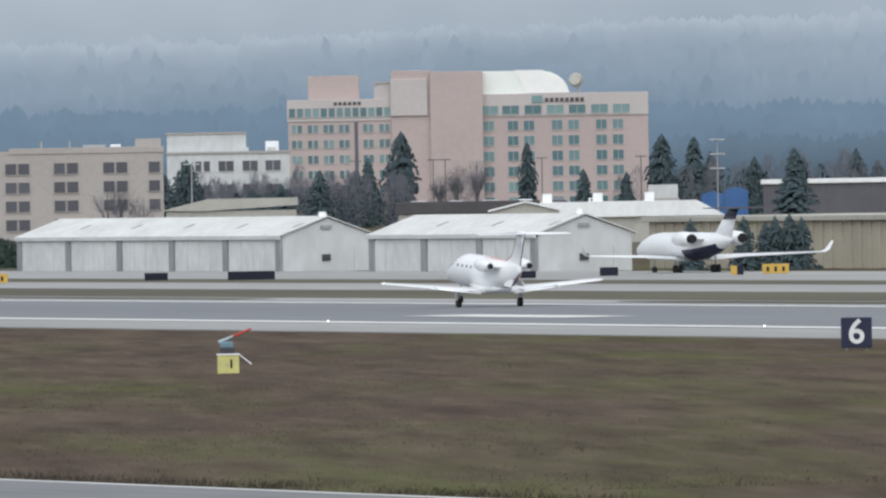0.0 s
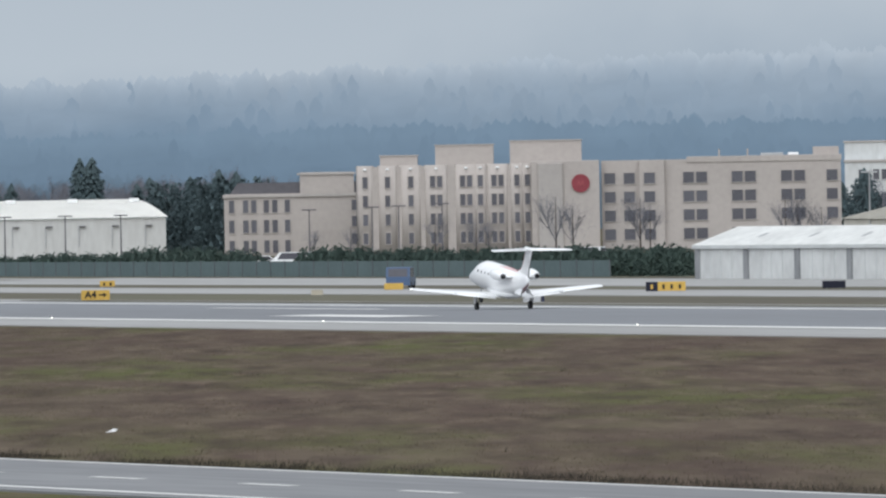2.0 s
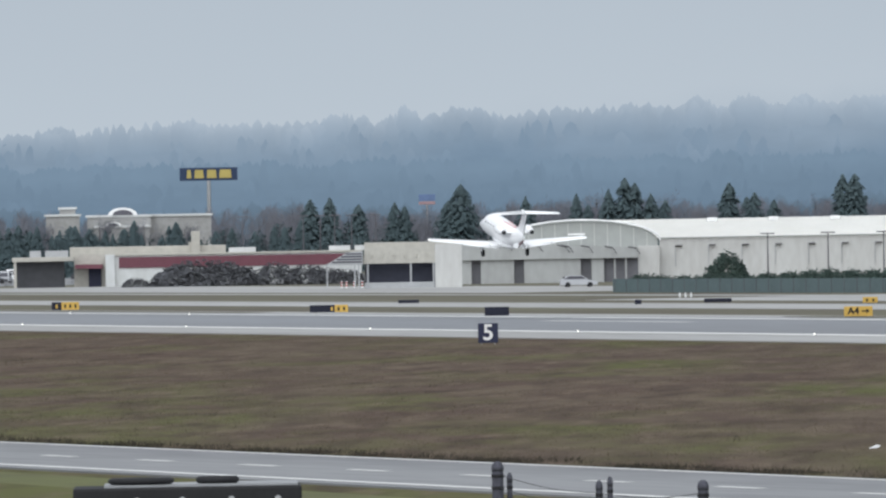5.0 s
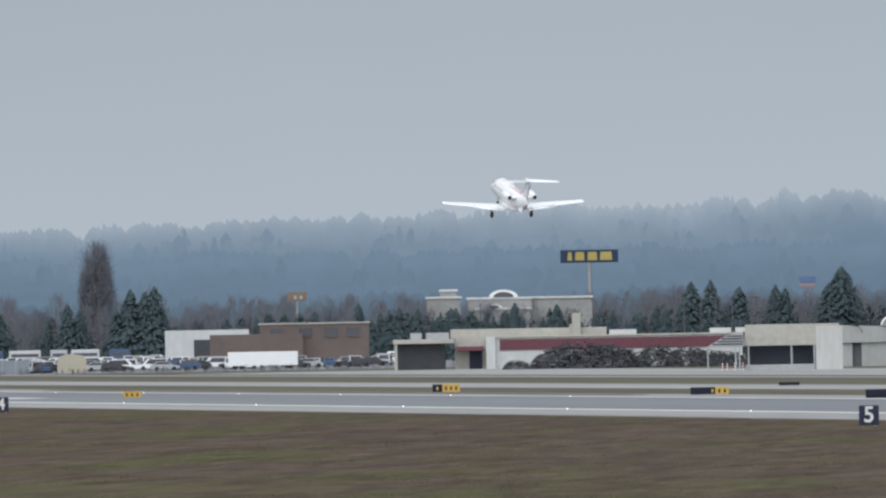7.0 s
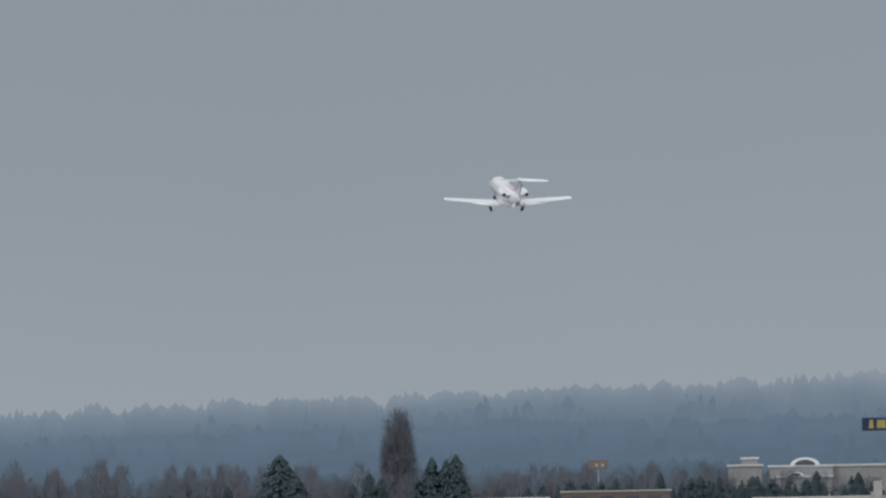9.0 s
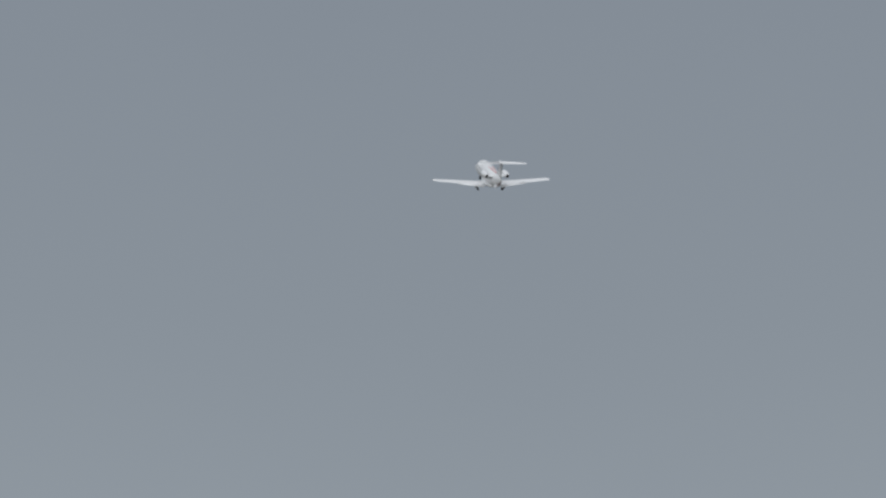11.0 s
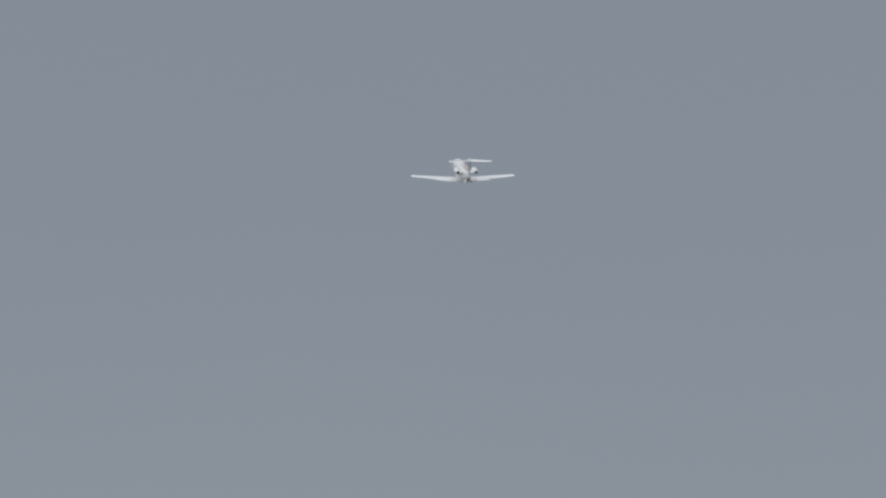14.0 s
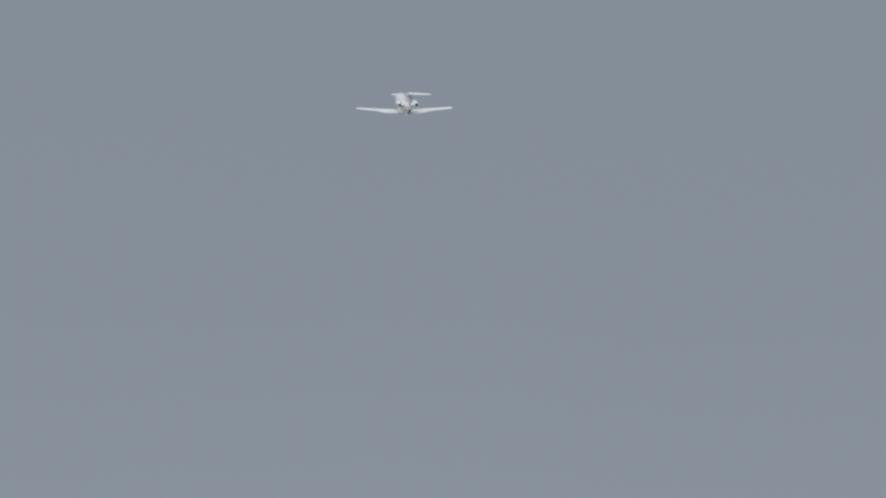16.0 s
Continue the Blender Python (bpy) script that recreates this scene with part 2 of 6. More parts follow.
M_wood = mat("weathered_post_wood", (0.080, 0.082, 0.104), 0.9, 0, 0.4, 6.0, 40.0, 0.5, (0.042, 0.042, 0.052), (1, 1, 0.2))
M_redpaint = mat("red_paint", (0.50, 0.05, 0.04), 0.5, 0, 0.15, 2.0, 10.0)
M_undertail = mat("dull_maroon_paint", (0.34, 0.22, 0.23), 0.4, 0, 0.1, 2.0, 10.0)
M_palered = mat("pale_red_paint_stripe", (0.60, 0.26, 0.26), 0.4, 0, 0.1, 2.0, 10.0)
M_darkred = mat("dark_red_sign", (0.25, 0.04, 0.055), 0.6, 0, 0.15, 1.0, 5.0)
M_blue = mat("blue_car_paint", (0.055, 0.10, 0.19), 0.35, 0, 0.15, 1.0, 6.0)
M_cargrey = mat("silver_car_paint", (0.45, 0.46, 0.48), 0.3, 0.2, 0.12, 1.0, 6.0)
M_signblue = mat("blue_sign_panel", (0.016, 0.035, 0.085), 0.5, 0, 0.15, 0.5, 3.0)
M_signyellow = mat("yellow_sign_shapes", (0.46, 0.37, 0.11), 0.5, 0, 0.15, 0.5, 3.0)
# conifer, twig and hedge colours are raised pale and bluish to stand for haze
M_conifer = mat("hazed_conifer_needles", (0.146, 0.200, 0.214), 0.95, 0, 0.3, 0.5, 3.0, 0, (0.130, 0.180, 0.194), island=0.06, spec=0.1)
M_bare = mat("hazed_bare_twigs", (0.240, 0.246, 0.282), 0.95, 0, 0.10, 0.5, 3.0, island=0.04, spec=0.1)
M_bush = mat("hazed_evergreen_hedge_leaves", (0.138, 0.196, 0.166), 0.95, 0, 0.25, 0.5, 3.0, 0, (0.112, 0.160, 0.144), island=0.08, spec=0.1)
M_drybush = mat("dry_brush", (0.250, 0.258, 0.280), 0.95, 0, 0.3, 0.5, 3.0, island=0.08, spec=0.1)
for q_mat in (M_conifer, M_bare, M_bush, M_drybush, M_tuft, M_weed):
    # thin leaves and twigs let half of the light through
    q_nodes, q_links = q_mat.node_tree.nodes, q_mat.node_tree.links
    q_b, q_out = q_nodes["Principled BSDF"], q_nodes["Material Output"]
    q_t, q_x = q_nodes.new("ShaderNodeBsdfTranslucent"), q_nodes.new("ShaderNodeMixShader")
    q_links.new(q_b.inputs["Base Color"].links[0].from_socket, q_t.inputs[0])
    q_links.new(q_b.outputs[0], q_x.inputs[1])
    q_links.new(q_t.outputs[0], q_x.inputs[2])
    q_links.new(q_x.outputs[0], q_out.inputs[0])
M_bark = mat("bark", (0.075, 0.06, 0.052), 0.95, 0, 0.3, 1.0, 8.0)
M_lamp = glow("signal_lamp", (1.0, 0.97, 0.9), 1.6)


# ---- building blocks ----
def part(name, bm, material, parent=None, label="", m=None):
    me = bpy.data.meshes.new(name)
    bm.to_mesh(me)
    bm.free()
    me.materials.append(material)
    ob = new(name, me)
    ob.parent = parent
    if m is not None:
        ob.matrix_basis = m
    return tagged(ob, label)


def again(name, ob, parent, m, label=""):
    """A further object on the mesh of ob."""
    c = new(name, ob.data)
    c.parent, c.matrix_basis = parent, m
    return tagged(c, label)


def thing(name, m, label, category, group="", kind=""):
    e = new(name)
    e.matrix_basis = m
    return tagged(e, label, category, group, kind)


def spot(az, d, yaw=0.0, z=0.0):
    """A pose on the ground at a bearing (degrees) and distance from the levee; its y points away along the bearing."""
    a = radians(az)
    return pose(d * math.sin(a), d * math.cos(a), z, 0, 0, -az + yaw)


def box(bm, x0, x1, y0, y1, z0, z1, bevel=0.0):
    vs = [bm.verts.new((x, y, z)) for z in (z0, z1) for y in (y0, y1) for x in (x0, x1)]
    fs = [bm.faces.new([vs[i] for i in q]) for q in ((0, 2, 3, 1), (4, 5, 7, 6), (0, 1, 5, 4), (2, 6, 7, 3), (0, 4, 6, 2), (1, 3, 7, 5))]
    if bevel:
        edges = list({e for f in fs for e in f.edges})
        bmesh.ops.bevel(bm, geom=edges, offset=bevel, segments=2, affect="EDGES", profile=0.6)
    return bm


def boxed(x0, x1, y0, y1, z0, z1, bevel=0.0):
    return box(bmesh.new(), x0, x1, y0, y1, z0, z1, bevel)


def prism(profile, y0, y1, bm=None):
    """A closed outline in x, z drawn out from y0 to y1."""
    bm = bm or bmesh.new()
    a = [bm.verts.new((x, y0, z)) for x, z in profile]
    b = [bm.verts.new((x, y1, z)) for x, z in profile]
    bm.faces.new(a), bm.faces.new(b[::-1])
    for i in range(len(a)):
        j = (i + 1) % len(a)
        bm.faces.new((a[j], a[i], b[i], b[j]))
    bmesh.ops.recalc_face_normals(bm, faces=bm.faces)
    return bm


def tube(bm, p, q, r0, r1=None, sides=8):
    """A tapered round bar from p to q."""
    r1 = r0 if r1 is None else r1
    p, q = Vector(p), Vector(q)
    w = (q - p).normalized()
    u = w.orthogonal().normalized()
    v = w.cross(u)
    rings = []
    for c, r in ((p, r0), (q, r1)):
        rings.append([bm.verts.new(c + (u * math.cos(k) + v * math.sin(k)) * r) for k in (2 * math.pi * i / sides for i in range(sides))])
    for i in range(sides):
        j = (i + 1) % sides
        bm.faces.new((rings[0][i], rings[0][j], rings[1][j], rings[1][i]))
    bm.faces.new(rings[0][::-1]), bm.faces.new(rings[1])
    return bm


def loft(bm, rings, caps=True):
    """Skin over rings of equally many points."""
    vs = [[bm.verts.new(p) for p in r] for r in rings]
    n = len(vs[0])
    for a, b in zip(vs, vs[1:]):
        for i in range(n):
            j = (i + 1) % n
            f = bm.faces.new((a[i], a[j], b[j], b[i]))
            f.smooth = True
    if caps:
        bm.faces.new(vs[0][::-1]), bm.faces.new(vs[-1])
    bmesh.ops.recalc_face_normals(bm, faces=bm.faces)
    return bm


# ---- the ground ----
def sheet(name, x0, x1, y0, y1, z, material, label, category, thick=0.0):
    bm = bmesh.new()
    if thick:
        box(bm, x0, x1, y0, y1, z - thick, z)
    else:
        bm.faces.new([bm.verts.new(p) for p in ((x0, y0, z), (x1, y0, z), (x1, y1, z), (x0, y1, z))])
    ob = part(name, bm, material)
    return tagged(ob, label, category, kind="structure")


def build_ground():
    bm = bmesh.new()
    xs = [-4900, -1500, -300, -60, -12, -6, 0, 6, 12, 20, 32, 45, 58, 70, 80, 97, 150, 208, 340, 800, 2000, 4900]
    ys = [-4900, -1500, -400, -100, 0, 50, 100, 150, 200, 260, 330, 420, 560, 800, 1200, 1700, 2400, 3300, 4900]

    def rise(x, y):
        if x <= 6:
            return 5.3
        return 5.3 * max(0.0, 1 - (x - 6) / 66.0) if x < 72 else 0.0
    grid = [[bm.verts.new((x, y, rise(x, y))) for x in xs] for y in ys]
    for j in range(len(ys) - 1):
        for i in range(len(xs) - 1):
            bm.faces.new((grid[j][i], grid[j][i + 1], grid[j + 1][i + 1], grid[j + 1][i]))
    tagged(part("ground", bm, M_grass), "brown and green winter grass over a flat airfield and levee", "grass", kind="structure")
    sheet("levee_foot", 72.5, 82, -300, 3000, 0.03, M_green, "green mown grass strip beside the near road", "grass")
    turn = pose(0, 380, 0, 0, 0, 1.95) @ pose(0, -380, 0)
    made = [sheet("near_road", 84.3, 96.6, 40, 760, 0.06, M_road, "grey asphalt road with white edge lines", "road", 0.06)]
    for x, wide in ((85.2, 0.45), (95.9, 0.35)):
        made.append(sheet("road_edge_line", x, x + wide, 40, 760, 0.07, M_paint, "white painted edge line of the near road", "road marking"))
    for i in range(34):
        y = 259 + i * 12.6
        made.append(sheet("road_dash", 90.2, 90.55, y, y + 4.2, 0.07, M_paint, "white dash in the middle of the road", "road marking"))
    for ob in made:
        ob.matrix_basis = turn
    sheet("runway_shoulder_near", 208.5, 222, -300, 3600, 0.05, M_conc, "pale concrete shoulder along the runway", "runway shoulder", 0.05)
    sheet("runway", 222, 262, -300, 3600, 0.06, M_asphalt, "dark grey asphalt runway, damp and worn", "runway", 0.06)
    sheet("runway_edge_line_near", 220.6, 223.0, -300, 3600, 0.075, M_paint, "white runway edge line", "runway marking")
    sheet("runway_edge_line_far", 257.0, 259.0, -300, 3600, 0.075, M_paint, "white runway edge line", "runway marking")
    for x, y, n in ((233.0, 648, 24.5), (232.0, 797.7, 25.5), (248.6, 856, 41), (247.0, 968, 44), (233.5, 498, 25), (232, 1320, 60)):
        sheet("runway_stripe", x, x + (4.0 if x < 240 else 1.1), y, y + n, 0.075, M_paint, "white touchdown stripe painted on the runway", "runway marking")
    sheet("runway_shoulder_far", 262, 269, -300, 3600, 0.05, M_conc, "pale concrete shoulder beyond the runway", "runway shoulder", 0.05)
    for y0, y1 in ((-300, 729), (792, 1009), (1190, 1489)):
        bm = bmesh.new()
        bm.faces.new([bm.verts.new(p) for p in ((263.6, y0, 0.075), (266.6, y0, 0.075), (267.4, y1 - 14, 0.075), (266.6, y1 - 4, 0.075), (265.2, y1, 0.075), (264.0, y1 - 5, 0.075), (263.4, y1 - 16, 0.075))])
        tagged(part("grass_island", bm, M_dirt), "narrow strip of brown grass between runway and taxiway", "grass", kind="structure")
    sheet("verge_near", 269, 290, -300, 3600, 0.03, M_dirt, "dull brown grass verge beside the taxiway", "grass")
    sheet("taxiway", 290, 309, -300, 3600, 0.06, M_conc, "pale concrete taxiway", "taxiway", 0.06)
    sheet("verge_far", 309, 322, -300, 3600, 0.03, M_dirt, "dull brown grass verge beyond the taxiway", "grass")
    sheet("apron", 322, 352, -300, 1300, 0.06, M_conc, "pale concrete apron before the hangars", "apron", 0.06)
    sheet("verge_beyond_fence", 356.5, 600, 1120, 3600, 0.03, M_dirt, "pale dull grass and gravel beyond the service road", "grass")
    sheet("shed_yard", 357, 400, 1480, 1900, 0.06, M_conc, "pale concrete yard before the freight shed", "yard", 0.06)
    sheet("car_park", 350, 520, 1985, 2460, 0.05, M_road, "grey asphalt of the long-stay car park", "car park", 0.05)
    sheet("apron_far", 322, 357, 1300, 3600, 0.03, M_dirt, "dull grass beyond the taxiway", "grass")
    sheet("service_road", 344, 349, 1300, 3600, 0.06, M_conc, "pale service road beyond the taxiway", "road", 0.06)


build_ground()


# ---- hotels and far buildings ----
def window_mesh(name, w, h, parent, m, glassmat, framemat, mullion=True):
    f = bmesh.new()
    t = 0.09
    box(f, -w / 2 - t, -w / 2, -0.10, 0.02, -t, h + t)
    box(f, w / 2, w / 2 + t, -0.10, 0.02, -t, h + t)
    box(f, -w / 2, w / 2, -0.10, 0.02, h, h + t)
    box(f, -w / 2, w / 2, -0.14, 0.02, -t, 0)
    if mullion:
        box(f, -0.04, 0.04, -0.07, 0.0, 0, h)
    fr = part("window", f, framemat, parent, m=m)
    part("pane", boxed(-w / 2, w / 2, -0.03, 0.0, 0, h), glassmat, fr)
    return fr


def window_again(first, parent, m):
    c = again("window", first, parent, m)
    pane = first.children[0]
    again("pane", pane, c, pane.matrix_basis.copy())
    return c


def window_rows(parent, xs, zs, w, h, glassmat, framemat, y=0.0, mullion=False):
    first = None
    for z in zs:
        for x in xs:
            m = pose(x, y, z)
            if first is None:
                first = window_mesh("window", w, h, parent, m, glassmat, framemat, mullion)
            else:
                window_again(first, parent, m)


def build_sheraton_like():
    """The long beige hotel with a rounded stair block and a red round sign."""
    h = thing("beige_hotel", spot(17.0, 1850), "long beige stucco hotel of four storeys with dark windows", "hotel")
    zs = [1.35 + 2.5 * k for k in range(4)]
    # east wing, 10 to 37 m
    part("wall", boxed(4.6, 36.6, 0.0, 14, -0.2, 12.0), M_hotel, h)
    part("parapet", boxed(16, 36.7, -0.12, 0.3, 11.55, 12.35, 0.05), M_hotel, h)
    for x0, x1 in ((9.6, 13.0),):
        part("pier", boxed(x0, x1, -0.7, 0.0, -0.2, 12.0, 0.08), M_hotel, h)
    pairs = []
    for c in (17.1, 23.6, 30.2):
        pairs += [c - 0.87, c + 0.87]
    pairs += [5.7, 8.3, 11.0, 35.4]
    first = None
    for z in zs:
        for x in pairs:
            y = -0.72 if abs(x - 11.0) < 0.1 else -0.02
            m = pose(x, y, z)
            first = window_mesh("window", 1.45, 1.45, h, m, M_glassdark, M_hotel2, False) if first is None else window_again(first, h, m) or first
    part("roof_equipment", boxed(26.0, 29.0, 4, 7, 12.0, 12.7, 0.05), M_metal, h, "small pale roof unit")
    part("penthouse", boxed(33.0, 36.4, 2, 8, 11.9, 13.4, 0.04), M_hotel, h)
    part("dish", boxed(29.6, 31.0, 2, 3, 12.3, 12.7, 0.1), M_white, h, "white roof ventilator")
    for x in (20.4, 24.2):
        part("vent_pipe", tube(bmesh.new(), (x, 3, 12), (x, 3, 13.3), 0.12), M_hotel2, h)
    # stair block with the red disc
    part("tower", boxed(-4.8, 4.3, -2.5, 10, -0.2, 12.1, 0.1), M_hotel, h)
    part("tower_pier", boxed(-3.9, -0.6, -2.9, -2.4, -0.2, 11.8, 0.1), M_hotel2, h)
    disc = part("round_sign", tube(bmesh.new(), (1.8, -2.72, 9.05), (1.8, -2.5, 9.05), 1.22, sides=32), M_darkred, h, "round red sign with pale outline shapes")
    part("sign_shape", prism([(1.3, 8.5), (1.5, 9.5), (1.8, 9.0), (2.1, 9.5), (2.3, 8.5), (2.0, 9.0), (1.8, 8.6), (1.55, 9.0)], -2.76, -2.72), mat("pale_red_paint", (0.33, 0.07, 0.08), 0.6), disc)
    # west wing with stepped bays, 27 to 5 m
    part("wall", boxed(-27.6, -4.8, -0.15, 14, -0.2, 11.7), M_hotel, h)
    first = None
    for k, (c, w, n) in enumerate(((-27.0, 1.5, 1), (-24.0, 1.9, 1), (-20.9, 2.1, 1), (-17.5, 2.4, 2), (-13.5, 2.4, 2), (-11.6, 1.0, 1), (-9.3, 2.2, 2), (-6.7, 1.2, 1), (-5.3, 1.1, 1))):
        front = -0.4 - 0.15 * (k % 2)
        plan = [(c - w / 2 - 0.45, 0.12), (c - w / 2, front), (c + w / 2, front), (c + w / 2 + 0.45, 0.12)]
        part("bay", loft(bmesh.new(), [[(x, y, z) for x, y in plan] for z in (-0.2, 11.85)]), M_hotel, h, "slanted stucco bay")
        for f in h.children[-1].data.polygons:
            f.use_smooth = False
        for z in zs:
            for i in range(n):
                x = c + (i - (n - 1) / 2) * 0.95
                m = pose(x, -0.42 - 0.15 * (k % 2), z)
                first = window_mesh("window", 0.66, 1.5, h, m, M_glassdark, M_hotel, False) if first is None else window_again(first, h, m) or first
        part("floodlight", boxed(c - 0.22, c + 0.22, -0.7, -0.45, 11.25, 11.5, 0.05), M_white, h, "white floodlight under the parapet")
    for x0, x1, z in ((-25.0, -20.0, 13.1), (-17.6, -9.8, 14.4), (-7.6, 2.0, 14.8)):
        part("penthouse", boxed(x0, x1, 2.5, 9, 11.6, z, 0.05), M_hotel, h)
        part("coping", boxed(x0 - 0.1, x1 + 0.1, 2.4, 9.1, z, z + 0.15), M_hotel2, h)
    # low annex with a tiled mansard
    a = thing("hotel_annex", spot(15.8635, 1872), "low beige hotel annex with a grey tiled mansard roof", "hotel")
    part("wall", boxed(-9.3, 9.4, 0, 12, -0.2, 8.4), M_hotel, a)
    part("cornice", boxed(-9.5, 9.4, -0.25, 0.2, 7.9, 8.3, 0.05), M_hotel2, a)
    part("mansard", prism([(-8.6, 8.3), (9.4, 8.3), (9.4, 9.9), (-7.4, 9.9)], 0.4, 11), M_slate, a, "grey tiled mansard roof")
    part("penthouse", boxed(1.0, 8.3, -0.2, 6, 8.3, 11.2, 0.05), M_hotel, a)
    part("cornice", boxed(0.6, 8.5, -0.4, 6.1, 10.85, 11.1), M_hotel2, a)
    window_rows(a, [-8.3, -6.4, -5.3, -3.6, -2.45, -0.76], [0.4, 3.15, 5.85], 0.70, 1.7, M_glassdark, M_hotel2, -0.02)
    window_rows(a, [8.5], [1.4, 3.8, 6.0], 1.1, 1.4, M_glassdark, M_hotel2, -0.02)


def build_pink_hotel():
    h = thing("pink_hotel", spot(19.35, 2600), "tall pink stucco hotel with teal windows and a glazed dome roof", "hotel")
    part("core", boxed(-4.9, 5.0, -1.5, 16, -0.3, 27.6, 0.1), M_pink, h)
    part("core", boxed(-12.2, -4.9, -0.6, 14, -0.3, 27.9, 0.1), M_pink, h)
    part("stair_block", boxed(-12.3, -5.4, -1.0, -0.5, 19.4, 26.3, 0.1), M_pinklight, h)
    part("wall", boxed(-31.6, -12.2, 0, 14, -0.3, 22.6), M_pink, h)
    part("top_band", boxed(-31.8, -12.1, -0.2, 0.0, 18.6, 22.7, 0.05), M_pinklight, h)
    zs = [2.0 + 2.87 * k for k in range(6)]
    xs = []
    for c in (-30.0, -27.0, -24.05, -21.1, -16.6, -13.55):
        xs += [c - 0.55, c + 0.55]
    window_rows(h, xs, [z + 0.1 for z in zs], 0.82, 1.5, M_glassteal, M_pinklight, -0.02)
    window_rows(h, [-30.85 + 1.49 * k for k in range(13)], [19.4], 1.1, 1.7, M_glassteal, M_pinklight, -0.22)
    # the wall recess is a flat strip with its shade put into the colour
    part("recess", boxed(-19.2, -18.5, -0.06, 0.05, 2, 18.4), M_glassdark, h, "dark narrow strip painted as the shade of a wall recess")
    part("wall", boxed(5.0, 36.0, 0, 14, -0.3, 23.1), M_pink, h)
    part("top_band", boxed(4.9, 36.1, -0.2, 0.0, 18.9, 23.2, 0.05), M_pinklight, h)
    window_rows(h, [6.0, 10.6, 13.6, 18.9, 22.0, 27.2, 30.3], [z for z in zs], 1.95, 1.75, M_glassteal, M_pinklight, -0.02, True)
    window_rows(h, [6.3, 10.2, 14.4, 18.6, 22.7, 26.9, 31.0], [19.35], 3.1, 1.6, M_glassteal, M_pinklight, -0.22, True)
    sign = part("sign_panel", boxed(14.2, 16.2, -0.4, -0.2, 21.4, 22.8, 0.04), M_glassteal, h, "teal square sign panel")
    for k in range(8):
        x = 16.7 + k * 0.95
        part("sign_bar", boxed(x, x + 0.62, -0.4, -0.2, 21.55, 22.3), M_darkroof, sign)
    for k in range(6):
        part("sign_bar", boxed(-23.0 + k * 0.9, -22.4 + k * 0.9, -0.3, -0.1, 21.6, 22.2), M_darkroof, sign)
    prof = [(5.0, 23.1), (21.2, 23.1)] + [(21.2 - 5.2 * (1 - math.cos(a)), 23.1 + 4.3 * math.sin(a)) for a in (0.3, 0.6, 0.9, 1.2, 1.45)] + [(14.0, 27.5), (5.0, 27.5)]
    part("dome", prism(prof, 0.5, 12), M_teal2, h, "pale glazed barrel dome")
    part("dome_rib", prism([(13.2, 23.3), (21.4, 23.3), (19.6, 26.0), (16.2, 27.6), (11.0, 27.6)], 0.3, 0.48), M_barrel, h, "bright white dome panel")
    part("satellite_dish", tube(bmesh.new(), (22.6, 2, 25.6), (22.4, 1.2, 25.8), 1.4, 1.1, 16), M_cream, h)
    part("dish_mast", tube(bmesh.new(), (23.2, 2, 23.0), (22.6, 2, 25.6), 0.25), M_metal, h)
    part("penthouse", boxed(-27.8, -18.2, 3, 10, 22.6, 27.2, 0.06), M_pink, h)
    part("roof_rail", boxed(-15.8, -12.6, 0.2, 0.3, 25.6, 25.9), M_metal, h)
    part("penthouse", boxed(-15.4, -12.2, 0.5, 8, 22.6, 25.8, 0.06), M_pinklight, h)


def build_white_office():
    h = thing("white_office", spot(18.4034, 2300), "white flat-roofed office block with dark square windows", "office building")
    part("wall", boxed(-10.2, 10.2, 0, 12, -0.2, 12.4), M_dirtywhite, h)
    part("upper_wall", boxed(-10.2, 3.0, 2, 10, 12.4, 15.6, 0.05), M_dirtywhite, h)
    window_rows(h, [-0.4, 3.6, 7.4], [9.3, 5.4], 2.5, 1.7, M_glassdark, M_dirtywhite, -0.02, True)
    window_rows(h, [-7.4, -5.0, -3.6], [9.3, 5.4], 1.0, 1.7, M_glassdark, M_dirtywhite, -0.02)
    part("parapet", boxed(-10.4, 10.4, -0.2, 0.3, 12.2, 12.6, 0.04), M_hotel2, h)
    part("parapet", boxed(-10.4, 3.2, 1.8, 2.2, 15.5, 15.8, 0.04), M_hotel2, h)
    part("roof_unit", boxed(6.2, 8.4, 3, 6, 12.4, 14.2, 0.05), M_white, h, "white roof unit")
    for x in (-9, -5, 2, 6.5):
        part("roof_unit", boxed(x, x + 1.4, 1, 3, 12.4, 13.2, 0.05), M_dirtywhite, h)


